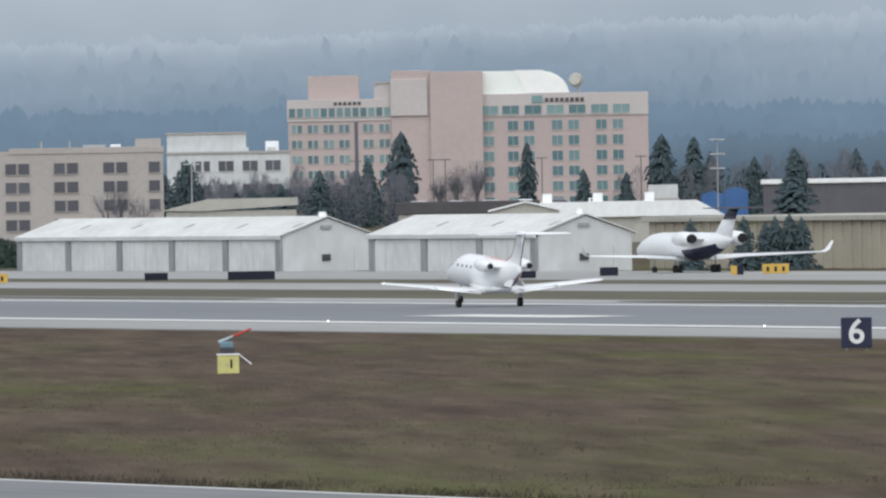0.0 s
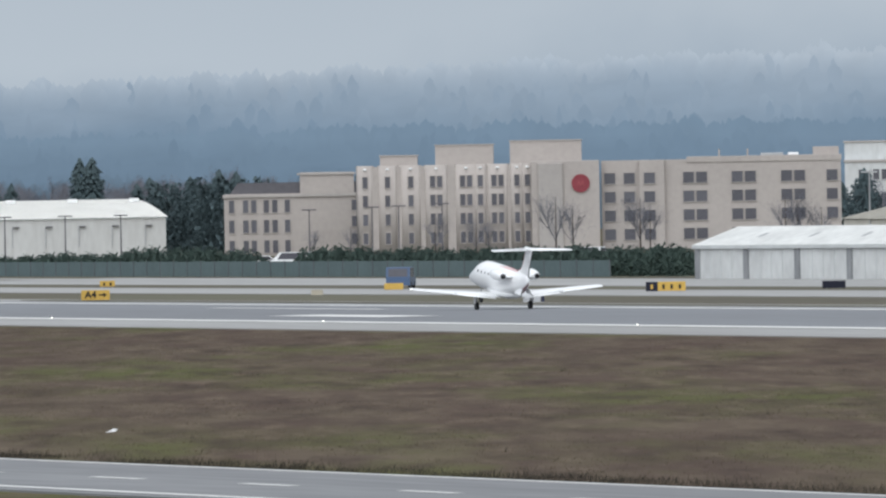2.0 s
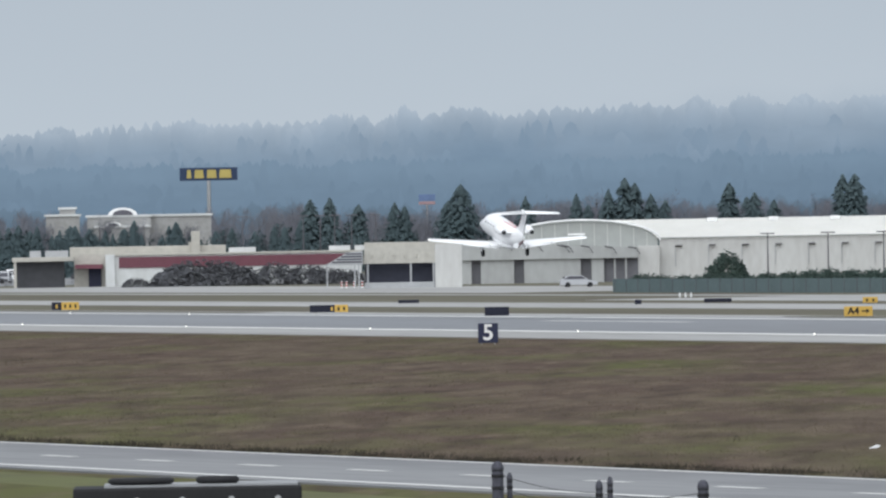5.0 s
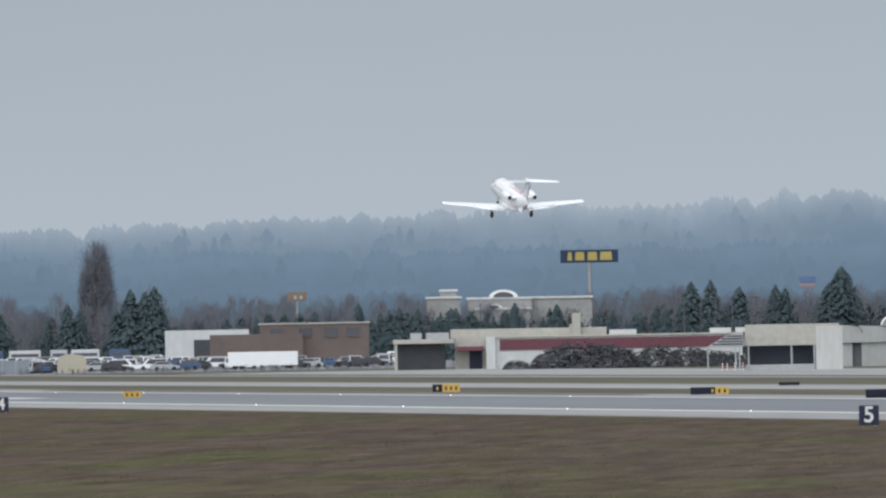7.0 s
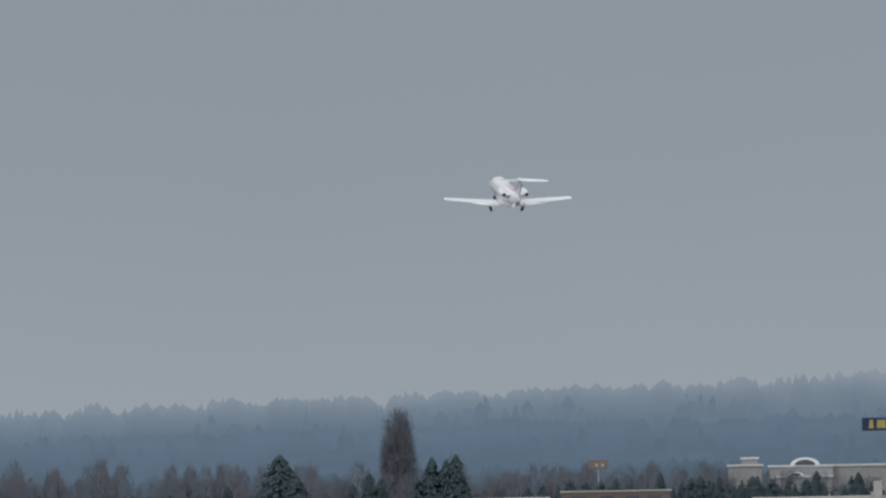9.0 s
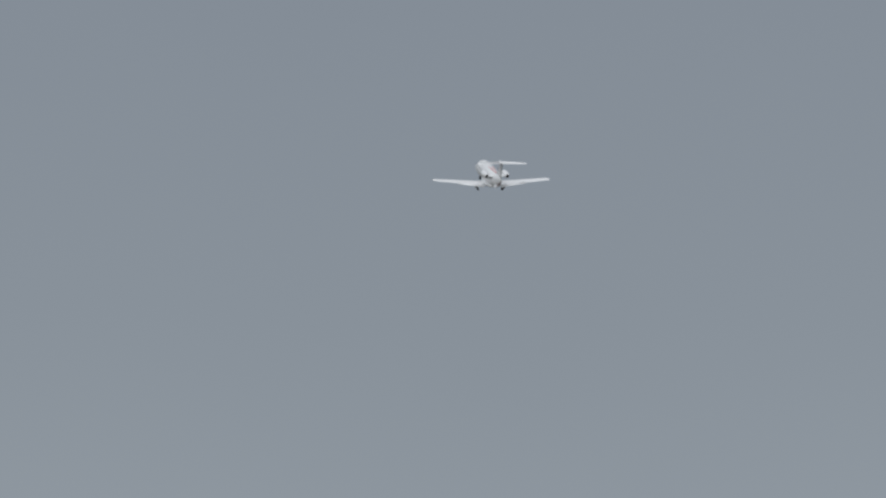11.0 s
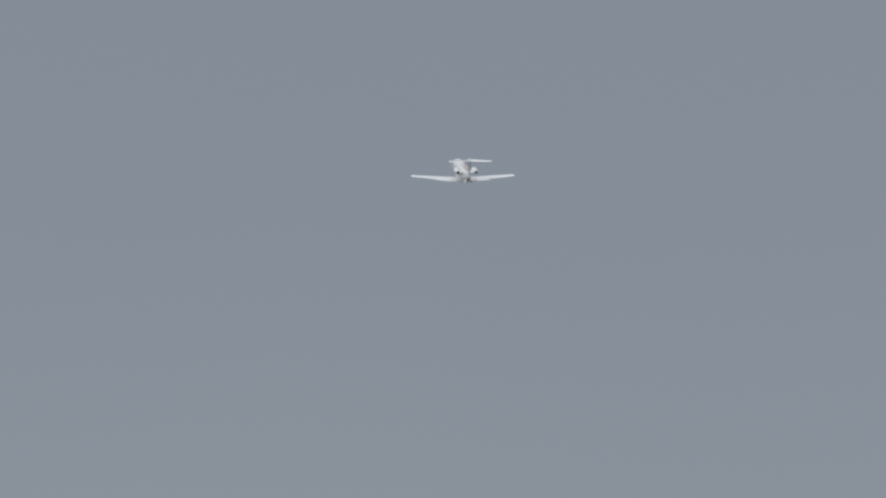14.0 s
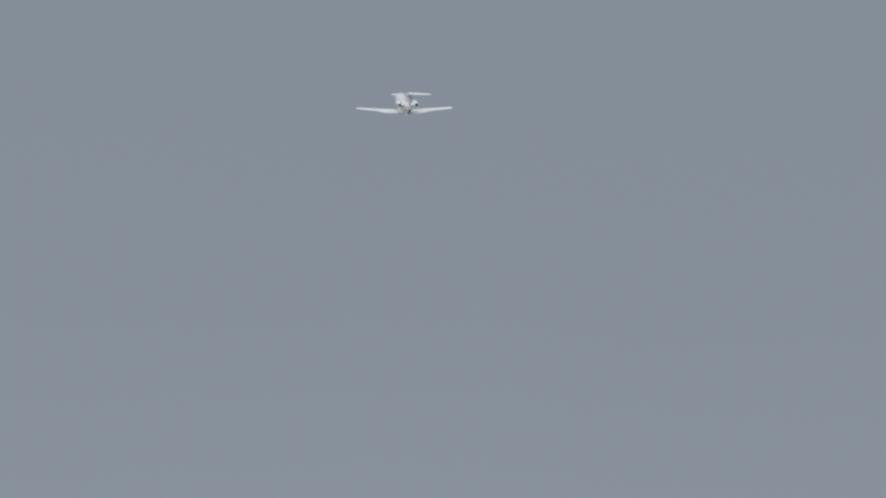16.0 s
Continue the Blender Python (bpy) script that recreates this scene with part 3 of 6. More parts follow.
def row_hangar(y0, y1, x, bays, label):
    """A long gabled hangar row whose doors face the runway."""
    n = y1 - y0
    h = thing("hangar_row", pose(x, y0, 0), label, "hangar", "hangar rows")
    wid, eave, ridge = 7.5, 2.9, 4.32
    part("wall", prism([(0.0, 0), (wid, 0), (wid, eave), (wid / 2, ridge - 0.1), (0.0, eave)], 0, n), M_dirtywhite, h)
    for s in (0, 1):
        prof = [(-0.35, eave - 0.08), (wid / 2, ridge), (wid / 2, ridge + 0.08), (-0.35, eave)] if s == 0 else [(wid + 0.35, eave - 0.08), (wid / 2, ridge), (wid / 2, ridge + 0.08), (wid + 0.35, eave)]
        part("roof", prism(prof, -0.25, n + 0.4), M_roofpale, h, "white metal roof slope")
    part("eave_band", boxed(-0.42, -0.2, -0.2, n + 0.3, 2.58, 2.86), M_dirtywhite, h)
    step = n / bays
    for k in range(bays + 1):
        y = min(max(k * step, 0.5), n - 0.5)
        part("pilaster", boxed(-0.24, -0.05, y - 0.62, y + 0.62, 0, 2.58), M_jamb, h, "grey stained door jamb")
    for k in range(bays):
        d = part("door", boxed(-0.14, -0.02, k * step + 0.75, (k + 1) * step - 0.75, 0.05, 2.52), M_stained, h, "white metal hangar door with grey stains")
        for i in range(1, 4):
            yy = k * step + 1.0 + (step - 2.0) * i / 4
            part("seam", boxed(-0.18, -0.14, yy - 0.06, yy + 0.06, 0.08, 2.4), M_dirtywhite, d)
        part("skylight", prism([(1.3, 3.40), (2.2, 3.74), (2.2, 3.85), (1.3, 3.51)], (k + 0.06) * step, (k + 0.12) * step), M_metal, h)
    part("vent", boxed(3.2, 4.1, -0.12, -0.02, 3.35, 3.65), M_metal, h)
    part("gable_window", boxed(3.3, 4.0, -0.12, -0.02, 0.85, 1.35), M_dark, h)
    part("gable_door", boxed(6.0, 6.9, -0.1, -0.01, 0.02, 1.95), M_dirtywhite, h)
    part("ridge_vent", tube(bmesh.new(), (wid / 2, 1.0, ridge), (wid / 2, 1.0, ridge + 0.4), 0.4, 0.3, 12), M_roofwhite, h)
    return h


def build_sheds():
    row_hangar(1038.8, 1107.7, 350, 5, "long white metal hangar row with closed doors and gabled roof")
    row_hangar(978.7, 1017, 350, 3, "white metal hangar row with stained doors and gabled roof")
    w = thing("corrugated_building", pose(366, 880, 0), "long beige corrugated metal building with a flat pale roof", "industrial building")
    part("wall", boxed(0, 16, 0, 118, 0, 3.55), M_beigemetal, w)
    for k in range(59):
        part("rib", boxed(-0.12, 0, 2 * k + 0.4, 2 * k + 1.0, 0.02, 3.5), M_beigemetal, w)
    part("roof", boxed(-0.5, 16.5, -0.5, 118.5, 3.55, 3.95, 0.05), M_cream, w, "pale flat roof edge")
    h = thing("white_roofed_hall", spot(19.9395, 1500), "low hall with a broad white roof and roof vents", "industrial building")
    part("wall", boxed(-11, 13, 0.5, 14, 0, 2.9), M_cream, h)
    part("roof", prism([(-11.5, 2.8), (13.5, 2.8), (10.5, 4.45), (-6.8, 4.45)], 0, 15), M_roofwhite, h, "broad white roof")
    for x in (-6.3, -0.8, 4.8):
        part("roof_vent", boxed(x, x + 1.05, 2, 3, 4.4, 5.4, 0.05), M_roofwhite, h)
    g = thing("dark_roofed_hall", spot(19.3901, 1400), "low building with a dark flat roof", "industrial building")
    part("wall", boxed(-7, 7, 0, 9, 0, 3.7), M_cream, g)
    part("roof", boxed(-7.3, 7.3, -0.3, 9, 3.7, 4.9, 0.08), M_darkroof, g, "dark flat roof")
    s = thing("low_shed", spot(18.4092, 1500), "low cream shed with a shallow pitched roof", "shed")
    part("wall", boxed(-7, 7.1, 0, 8, 0, 4.2), M_cream, s)
    part("roof", prism([(-7.5, 4.3), (-3, 4.2), (7.3, 4.7), (7.3, 5.5), (-2.5, 5.5)], -0.3, 8), M_cream, s)


def build_arch_hangar():
    """The big barrel-roofed hangar; its arched front turns to the taxiway."""
    h = thing("arched_hangar", spot(14.485, 1790, 0), "large cream hangar with a white barrel roof and arched front", "hangar")
    # side wall to the right, front to the left: local x right, y away
    k0, k1, kz = -8.2, 26.6, 5.6
    rise = 2.4
    part("side_wall", boxed(k0, k1, 0, 30, -0.3, kz - 0.1), M_hangarside, h)
    n = 14
    prof = [(k0 - 0.4, kz - 0.1)]
    roofb = bmesh.new()
    rings = []
    for i in range(n + 1):
        a = i / n
        y, z = -0.4 + 15.0 * a, kz + rise * math.sin(a * math.pi / 2)
        rings.append((y, z))
    vs = [[roofb.verts.new((x, y, z)) for x in (k0 - 0.5 - 20.0 * (y + 0.4) / 15.0 * 0.42, k1 + 0.3 - 4.5 * (y + 0.4) / 15.0)] for y, z in rings]
    for a, b in zip(vs, vs[1:]):
        roofb.faces.new((a[0], a[1], b[1], b[0]))
    bmesh.ops.solidify(roofb, geom=roofb.faces[:], thickness=0.25)
    part("roof", roofb, M_barrel, h, "white barrel roof")
    for i in range(4):
        x = -2 + 8 * i
        part("roof_vent", boxed(x, x + 1.3, 9, 10, 7.6, 8.1, 0.1), M_roofwhite, h)
    for i in range(8):
        part("wall_pipe", boxed(k0 + 2 + 4.3 * i, k0 + 2.1 + 4.3 * i, -0.12, 0, 1.9, 4.6), M_metal, h)
        part("wall_lamp", boxed(k0 + 2.1 + 4.3 * i, k0 + 2.95 + 4.3 * i, -0.5, 0, 4.5, 4.63, 0.03), M_slate, h)
    # arched front
    arch = [(-28.6, 0), (-8.4, 0), (-8.4, kz)]
    arch += [(-18.4 + 10.0 * math.cos(a), kz - 0.3 + 2.6 * math.sin(a)) for a in [math.pi * i / 16 for i in range(1, 16)]] + [(-28.6, kz - 0.4)]
    part("front_wall", prism(arch, -0.1, 0.6), mat("grey_green_panels", (0.36, 0.375, 0.36), 0.7, 0, 0.12, 0.2, 1.0), h, "grey-green panelled arch front")
    rim = bmesh.new()
    pts = [(-18.4 + 10.3 * math.cos(a), kz - 0.3 + 2.75 * math.sin(a)) for a in [math.pi * i / 24 for i in range(25)]]
    for p, q in zip(pts, pts[1:]):
        tube(rim, (p[0], -0.35, p[1]), (q[0], -0.35, q[1]), 0.14, sides=6)
    part("arch_rim", rim, M_roofwhite, h, "white curved roof edge")
    for i in range(11):
        x = -26.8 + 1.7 * i
        top = kz - 0.4 + 2.5 * math.sqrt(max(0, 1 - ((x + 18.4) / 10.0) ** 2))
        part("mullion", boxed(x - 0.05, x + 0.05, -0.16, -0.1, 4.2, top), M_hangarside, h)
    part("louvre", boxed(-20.0, -17.8, -0.3, -0.1, 6.1, 6.35), M_roofwhite, h)
    part("lean_to", prism([(-34.6, 3.1), (-11.0, 3.1), (-11.0, 4.4), (-34.6, 5.4)], -3.4, -0.2), M_leanto, h, "grey fascia over the hangar openings")
    part("side_annex", boxed(-11.0, -8.2, -2.0, 0, 0, 4.6, 0.05), M_hangarside, h)
    for x0, x1 in ((-34.6, -32.5), (-31.3, -27.0), (-25.7, -18.4), (-17.0, -15.4), (-14.1, -13.9), (-12.65, -12.45)):
        part("door_panel", boxed(x0, x1, -3.0, -2.8, -0.4, 3.15), M_leanto, h)
    # the shade behind the door openings is painted as one grey sheet
    part("door_recess", boxed(-34.0, -11.0, -2.2, -2.0, -0.4, 3.1), M_recess, h, "grey recessed sheet painted as the shade of the door openings")
    for i in range(9):
        x = -35.0 + 4.9 * i * (0.62 if i > 4 else 0.8)
        z = 5.45 - 0.042 * (x + 34.6)
        arm = tube(bmesh.new(), (x, -3.5, z - 0.9), (x - 0.5, -3.9, z - 0.15), 0.05, sides=6)
        tube(arm, (x - 0.5, -3.9, z - 0.15), (x - 1.5, -4.3, z + 0.05), 0.09, sides=6)
        part("fascia_lamp", arm, M_slate, h)
    c = thing("freight_shed", spot(13.2827, 1705), "cream freight shed with an open dark bay and canopy", "shed")
    part("wall", boxed(-8.4, 3.2, 4, 12, 0, 5.7), M_cream, c)
    part("end_wall", boxed(0.3, 3.6, -0.6, 4, 0, 5.4), M_hangarside, c)
    part("canopy", prism([(-8.6, 3.1), (0.3, 3.1), (0.3, 5.6), (-8.3, 5.6)], -0.5, 4.2), M_cream, c, "cream fascia over the open bay")
    # the bay's inner shade is put into the colour of this sheet
    part("bay", boxed(-8.3, 0.3, 3.4, 3.9, 0.02, 3.2), M_bay, c, "dark sheet painted as the shade of the open loading bay")
    part("platform", boxed(-8.4, 0.2, -0.2, 3.4, 0, 0.75, 0.04), M_metal, c)
    for x in (-8.0, -2.7, 0.1):
        part("canopy_post", boxed(x - 0.1, x + 0.1, -0.3, -0.1, 0, 3.1), M_metal, c)
    for i in range(6):
        part("wall_bracket", boxed(-7.6 + 1.35 * i, -7.4 + 1.35 * i, -0.65, -0.5, 3.9, 4.3), M_cream, c)
    part("glazed_canopy", prism([(-13.2, 3.0), (-8.6, 3.0), (-8.6, 4.7), (-10.6, 4.5)], -1.5, 4.0), M_metal, c, "grey sloping glazed canopy")
    for i in range(4):
        z = 3.25 + 0.33 * i
        part("canopy_pane", boxed(-13.0 + 1.75 * (z - 2.9), -8.7, -1.56, -1.5, z, z + 0.2), M_glassdark, c)
    for x in (-13.0, -9.6, -9.1):
        part("canopy_post", boxed(x - 0.08, x + 0.08, -1.4, -1.2, 0, 3.0), M_metal, c)


def build_red_building():
    h = thing("red_banded_building", spot(12.4692, 1930), "low grey-white terminal building with a dark red band", "building")
    part("wall", boxed(-17.0, 17.5, 0, 15, -0.2, 4.3), M_dirtywhite, h)
    part("red_band", boxed(-16.3, 17.5, -0.15, 0, 2.6, 4.1), M_red, h, "dark red cladding band")
    part("roof_edge", boxed(-17.2, 17.6, -0.25, 15, 4.3, 4.55, 0.04), M_cream, h)
    part("upper_wall", boxed(-23.2, -1.4, 4, 14, 4.2, 5.6, 0.05), M_cream, h)
    part("chimney", boxed(-6.2, -5.0, 3, 4.2, 4.5, 7.6, 0.05), M_cream, h)
    part("chimney_base", boxed(-6.6, -5.0, 5, 6.5, 5.6, 6.1), M_cream, h)
    for x, w in ((-1.0, 3.8), (13.0, 3.0), (16.6, 3.6)):
        part("roof_unit", boxed(x, x + w, 3, 6, 4.5, 5.2, 0.08), M_dirtywhite, h)
    part("corner_wall", boxed(-18.2, -16.9, -0.5, 4, 0, 4.5, 0.04), M_dirtywhite, h)
    part("porch", boxed(-22.6, -18.2, 3, 10, 0, 4.6), M_cream, h)
    part("porch_roof", boxed(-22.4, -18.6, -0.8, 3, 2.6, 3.2, 0.04), M_red, h)
    part("doorway", boxed(-20.6, -18.8, 2.86, 2.99, 0, 2.7), M_navy, h)
    # a filled dark block, its colour standing for shade under the bay roof
    part("side_bay", boxed(-30.8, -24.0, 2, 9, 0, 3.7), M_dark, h, "solid dark block painted as the shade of an open bay")
    part("side_bay_roof", boxed(-31.2, -22.6, -0.4, 9, 3.7, 4.3, 0.05), M_cream, h)
    part("bay_post", boxed(-31.0, -30.6, -0.2, 0.2, 0, 3.7), M_cream, h)
    for x in (-28.8, -26.6, -25.0):
        part("roof_rail", boxed(x, x + 1.6, 3, 3.2, 4.3, 5.2), M_metal, h)


def build_far_right():
    b = thing("blue_sheds", spot(20.46, 2000), "pair of blue metal sheds behind the halls", "shed")
    for x0, x1, z in ((-3.6, -0.3, 4.9), (-0.2, 3.2, 5.4)):
        part("shell", prism([(x0, 0), (x1, 0), (x1, z - 0.5), ((x0 + x1) / 2, z), (x0, z - 0.5)], 0, 6), mat("bright_blue_metal", (0.045, 0.13, 0.33), 0.5), b)
    w = thing("white_warehouse", spot(21.15, 2350), "long low warehouse with a white roof in the haze", "warehouse")
    part("wall", boxed(-22, 22, 0, 12, 0, 5.5), M_slate, w)
    part("roof", boxed(-22.4, 22.4, -0.4, 12, 5.5, 6.3, 0.1), M_roofwhite, w, "white roof")
    t = thing("white_trailer", spot(20.20, 2050), "white box trailer parked beside trees", "trailer")
    part("box", boxed(-2.2, 2.2, 0, 2.5, 3.9, 5.9, 0.05), M_dirtywhite, t)
    part("base", boxed(-2.4, 2.4, -0.2, 2.7, 0, 3.9, 0.05), M_hotel2, t)


def build_far_left():
    b = thing("brown_brick_building", spot(11.1195, 2250), "brown brick building with dark square openings", "building")
    part("wall", boxed(-5, 12.8, 0, 12, 0, 6.7), M_brick, b)
    part("low_wall", boxed(-13.1, 2, -2, 0, 0, 5.2), M_brick, b)
    part("roof_edge", boxed(-5.2, 13, -0.2, 12, 6.7, 6.95), M_cream, b)
    window_rows(b, [-2.2, 2.5, 6.6, 10.2], [4.6], 2.1, 1.4, M_glassdark, M_brick, -0.02)
    g = thing("grey_low_building", spot(10.7741, 2310), "low grey building with a dark wide opening", "building")
    part("wall", boxed(-7, 7, 0, 10, 0, 6.0), M_dirtywhite, g)
    part("opening", boxed(-2.2, 0.8, -0.1, 0.0, 1.5, 4.4), M_dark, g)
    t = thing("white_trailer", spot(11.004, 2100), "long white box trailer parked beside the lot", "trailer")
    part("box", boxed(-5.3, 5.3, 0, 2.5, 0.55, 2.65, 0.05), M_white, t)
    for x in (-4.2, -3.2, 4.2):
        part("wheel", tube(bmesh.new(), (x, 0.1, 0.45), (x, 0.4, 0.45), 0.45, sides=12), M_black, t)
    u = thing("tan_shelter", spot(10.2134, 2080), "tan rounded storage shelter", "shelter")
    part("shell", prism([(-2.2, 0), (2.2, 0), (2.2, 2.0), (1.6, 2.6), (0, 2.9), (-1.6, 2.6), (-2.2, 2.0)], 0, 5), M_beigemetal, u)
    r = thing("far_store_roofs", spot(12.0165, 2750), "far pale store buildings with rounded roofs", "store building")
    for x0, x1, z1, y in ((-15.9, -9.2, 11.2, 8), (-13.2, -10.0, 12.6, 10), (-7.7, 5.0, 10.9, 6), (5.0, 17.0, 10.9, 8), (-6.0, 4.7, 8.8, 0)):
        part("wall", boxed(x0, x1, y, y + 6, 0, z1), M_conc, r)
        part("roof_edge", boxed(x0 - 0.3, x1 + 0.3, y - 0.3, y + 6, z1, z1 + 0.45, 0.05), M_dirtywhite, r)
    for cx, w, z, up, y in ((-0.6, 2.9, 11.3, 1.5, 5.6), (-2.5, 1.6, 9.2, 0.75, -0.4)):
        curve = [(cx - w * math.cos(k), z + up * math.sin(k)) for k in (math.pi * i / 14 for i in range(15))]
        part("arched_gable", prism(curve, y, y + 5), M_roofwhite, r, "white arched gable")
        part("arch_glass", prism([(cx + (x - cx) * 0.7, z + (zz - z) * 0.7) for x, zz in curve], y - 0.08, y), M_glassdark, r)
    s = thing("tall_blue_sign", spot(12.3621, 2900), "tall blue roadside sign with yellow block shapes on a mast", "sign")
    board = part("board", boxed(-6.05, 6.05, -0.4, 0.4, 18.45, 21.15, 0.06), M_signblue, s)
    for x0, x1 in ((-4.6, -3.6), (-3.0, -1.0), (-0.4, 1.7), (2.2, 4.8)):
        part("yellow_shape", prism([(x0, 18.95), (x1, 18.95), (x1 - 0.15, 20.7), (x0 + 0.15, 20.7)], -0.5, -0.4), M_signyellow, board)
    part("mast", tube(bmesh.new(), (0, 0, 0), (0, 0, 18.5), 0.5, 0.4, 12), M_metal, s)
    q = thing("small_roadside_sign", spot(13.2641, 2700), "small blue and red roadside sign on a mast", "sign")
    part("board", boxed(-1.6, 1.6, -0.2, 0.2, 12.9, 14.2, 0.05), mat("faded_blue_panel", (0.13, 0.20, 0.36), 0.6), q)
    part("red_board", boxed(-1.6, 1.6, -0.2, 0.2, 12.2, 12.8, 0.05), M_undertail, q)
    part("mast", tube(bmesh.new(), (0, 0, 0), (0, 0, 12.3), 0.2), M_metal, q)


build_sheraton_like()
build_pink_hotel()
build_white_office()
build_sheds()
build_arch_hangar()
build_red_building()
build_far_right()
build_far_left()


# ---- far hills ----
def ridge(name, d, crest, az0, az1, step, material, label, seed, tall, slope):
    """A wooded hill: a sloping face and the rounded and pointed tops of many trees on it; u carries painted mist, paler
    towards crest tips, a random tone towards slope crowns.
    """
    rnd = random.Random(seed)
    verts, faces, tip = [], [], []
    n = int((az1 - az0) / step)
    prev = None
    for i in range(n + 1):
        az = az0 + i * step
        a = radians(az)
        z = crest(az) + (2.6 * noise.noise((az * 1.7, seed, 0)) + 2.2 * noise.noise((az * 6.0, seed, 4))) * tall / 12
        base = len(verts)
        for dd, zz in ((-150, -2.0), (-60, z * 0.5), (0, z), (40, z * 0.6)):
            verts.append(((d + dd) * math.sin(a), (d + dd) * math.cos(a), zz))
            tip.append(0.0)
        if prev is not None:
            for k in range(3):
                faces.append((prev + k, base + k, base + k + 1, prev + k + 1))
        prev = base
        for k in range(3 + int(slope + rnd.random())):
            low = k > 2
            dd = -8 + 12 * rnd.random() if not low else -125 * rnd.random() - 6
            zz = z * 0.96 if not low else (z * (0.5 + 0.5 * (dd + 60) / 60) if dd > -60 else z * 0.5 * (dd + 150) / 90)
            aa = a + radians(step) * (rnd.random() - 0.5)
            x, y = (d + dd) * math.sin(aa), (d + dd) * math.cos(aa)
            big = 0.5 + 0.5 * noise.noise((az * 9.0, seed, 9)) + 0.35 * rnd.random()
            hh, rr = tall * (0.3 + 0.55 * big), tall * (0.16 + 0.14 * rnd.random())
            point = rnd.random() < (0.3 if not low else 0.2)
            if low:
                hh, rr = tall * rnd.uniform(0.3, 0.72), tall * rnd.uniform(0.09, 0.22)
                if noise.noise((az * 3.1, dd * 0.02, seed)) < rnd.uniform(-0.6, 0.3):
                    continue
            # slope crowns mostly darken towards their tops, as if standing out of the mist
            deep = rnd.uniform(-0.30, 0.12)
            tiers = ((-0.3, 1.0, 0.0), (0.1, 1.0 if point else 1.0, 0.15), (0.35, 0.8 if point else 1.15, 0.3), (0.6, 0.5 if point else 0.95, 0.5), (0.82, 0.27 if point else 0.62, 0.8), (1.0, 0.05, 1.0))
            ring = None
            for f, wd, u in tiers:
                b0 = len(verts)
                for q in range(7):
                    ang = 2 * math.pi * q / 7
                    r = rr * wd * (0.6 + 0.7 * rnd.random())
                    verts.append((x + r * math.cos(ang), y + r * math.sin(ang), zz + hh * (f + 0.05 * rnd.random())))
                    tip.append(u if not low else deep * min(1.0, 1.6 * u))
                if ring is not None:
                    for q in range(7):
                        w = (q + 1) % 7
                        faces.append((ring + q, ring + w, b0 + w, b0 + q))
                ring = b0
    me = bpy.data.meshes.new(name)
    me.from_pydata(verts, [], faces)
    layer = me.uv_layers.new(name="height")
    idx = np.empty(len(me.loops), dtype=np.int32)
    me.loops.foreach_get("vertex_index", idx)
    uvs = np.zeros((len(idx), 2), dtype=np.float32)
    uvs[:, 0] = np.array(tip, dtype=np.float32)[idx]
    layer.data.foreach_set("uv", uvs.ravel())
    me.materials.append(material)
    return tagged(new(name, me), label, "wooded hill", kind="structure")


def line(*pts):
    xs, zs = [p[0] for p in pts], [p[1] for p in pts]
    return lambda az: float(np.interp(az, xs, zs))


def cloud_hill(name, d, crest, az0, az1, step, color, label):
    """The highest slope, lost in the cloud towards its top: a painted haze colour that glows and fades to transparent.
    """
    m = bpy.data.materials.new("glowing_haze_slope")
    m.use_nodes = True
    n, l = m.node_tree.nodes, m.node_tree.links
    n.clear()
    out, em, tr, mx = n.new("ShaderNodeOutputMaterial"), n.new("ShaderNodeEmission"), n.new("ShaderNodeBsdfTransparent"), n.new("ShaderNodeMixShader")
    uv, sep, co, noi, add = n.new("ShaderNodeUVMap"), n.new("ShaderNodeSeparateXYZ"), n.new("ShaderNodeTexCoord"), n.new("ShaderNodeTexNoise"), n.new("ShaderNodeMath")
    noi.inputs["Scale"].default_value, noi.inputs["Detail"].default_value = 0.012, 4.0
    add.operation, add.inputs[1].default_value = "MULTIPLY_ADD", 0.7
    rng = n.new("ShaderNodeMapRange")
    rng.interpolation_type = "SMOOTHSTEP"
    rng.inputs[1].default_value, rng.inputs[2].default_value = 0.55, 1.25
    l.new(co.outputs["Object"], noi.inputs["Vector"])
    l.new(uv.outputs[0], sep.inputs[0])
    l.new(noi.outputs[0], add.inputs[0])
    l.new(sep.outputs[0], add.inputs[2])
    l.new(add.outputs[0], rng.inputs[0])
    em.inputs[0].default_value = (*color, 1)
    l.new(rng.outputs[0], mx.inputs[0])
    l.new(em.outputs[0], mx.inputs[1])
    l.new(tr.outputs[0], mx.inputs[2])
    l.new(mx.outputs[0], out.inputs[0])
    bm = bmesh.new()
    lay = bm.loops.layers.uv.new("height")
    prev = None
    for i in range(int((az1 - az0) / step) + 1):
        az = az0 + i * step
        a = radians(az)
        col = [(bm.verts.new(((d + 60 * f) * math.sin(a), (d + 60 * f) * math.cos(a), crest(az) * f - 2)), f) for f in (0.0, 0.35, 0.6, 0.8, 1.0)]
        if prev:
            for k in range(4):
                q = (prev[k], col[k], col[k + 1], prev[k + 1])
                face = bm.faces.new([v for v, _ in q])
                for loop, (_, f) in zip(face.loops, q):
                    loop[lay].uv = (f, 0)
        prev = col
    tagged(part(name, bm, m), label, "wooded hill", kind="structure")


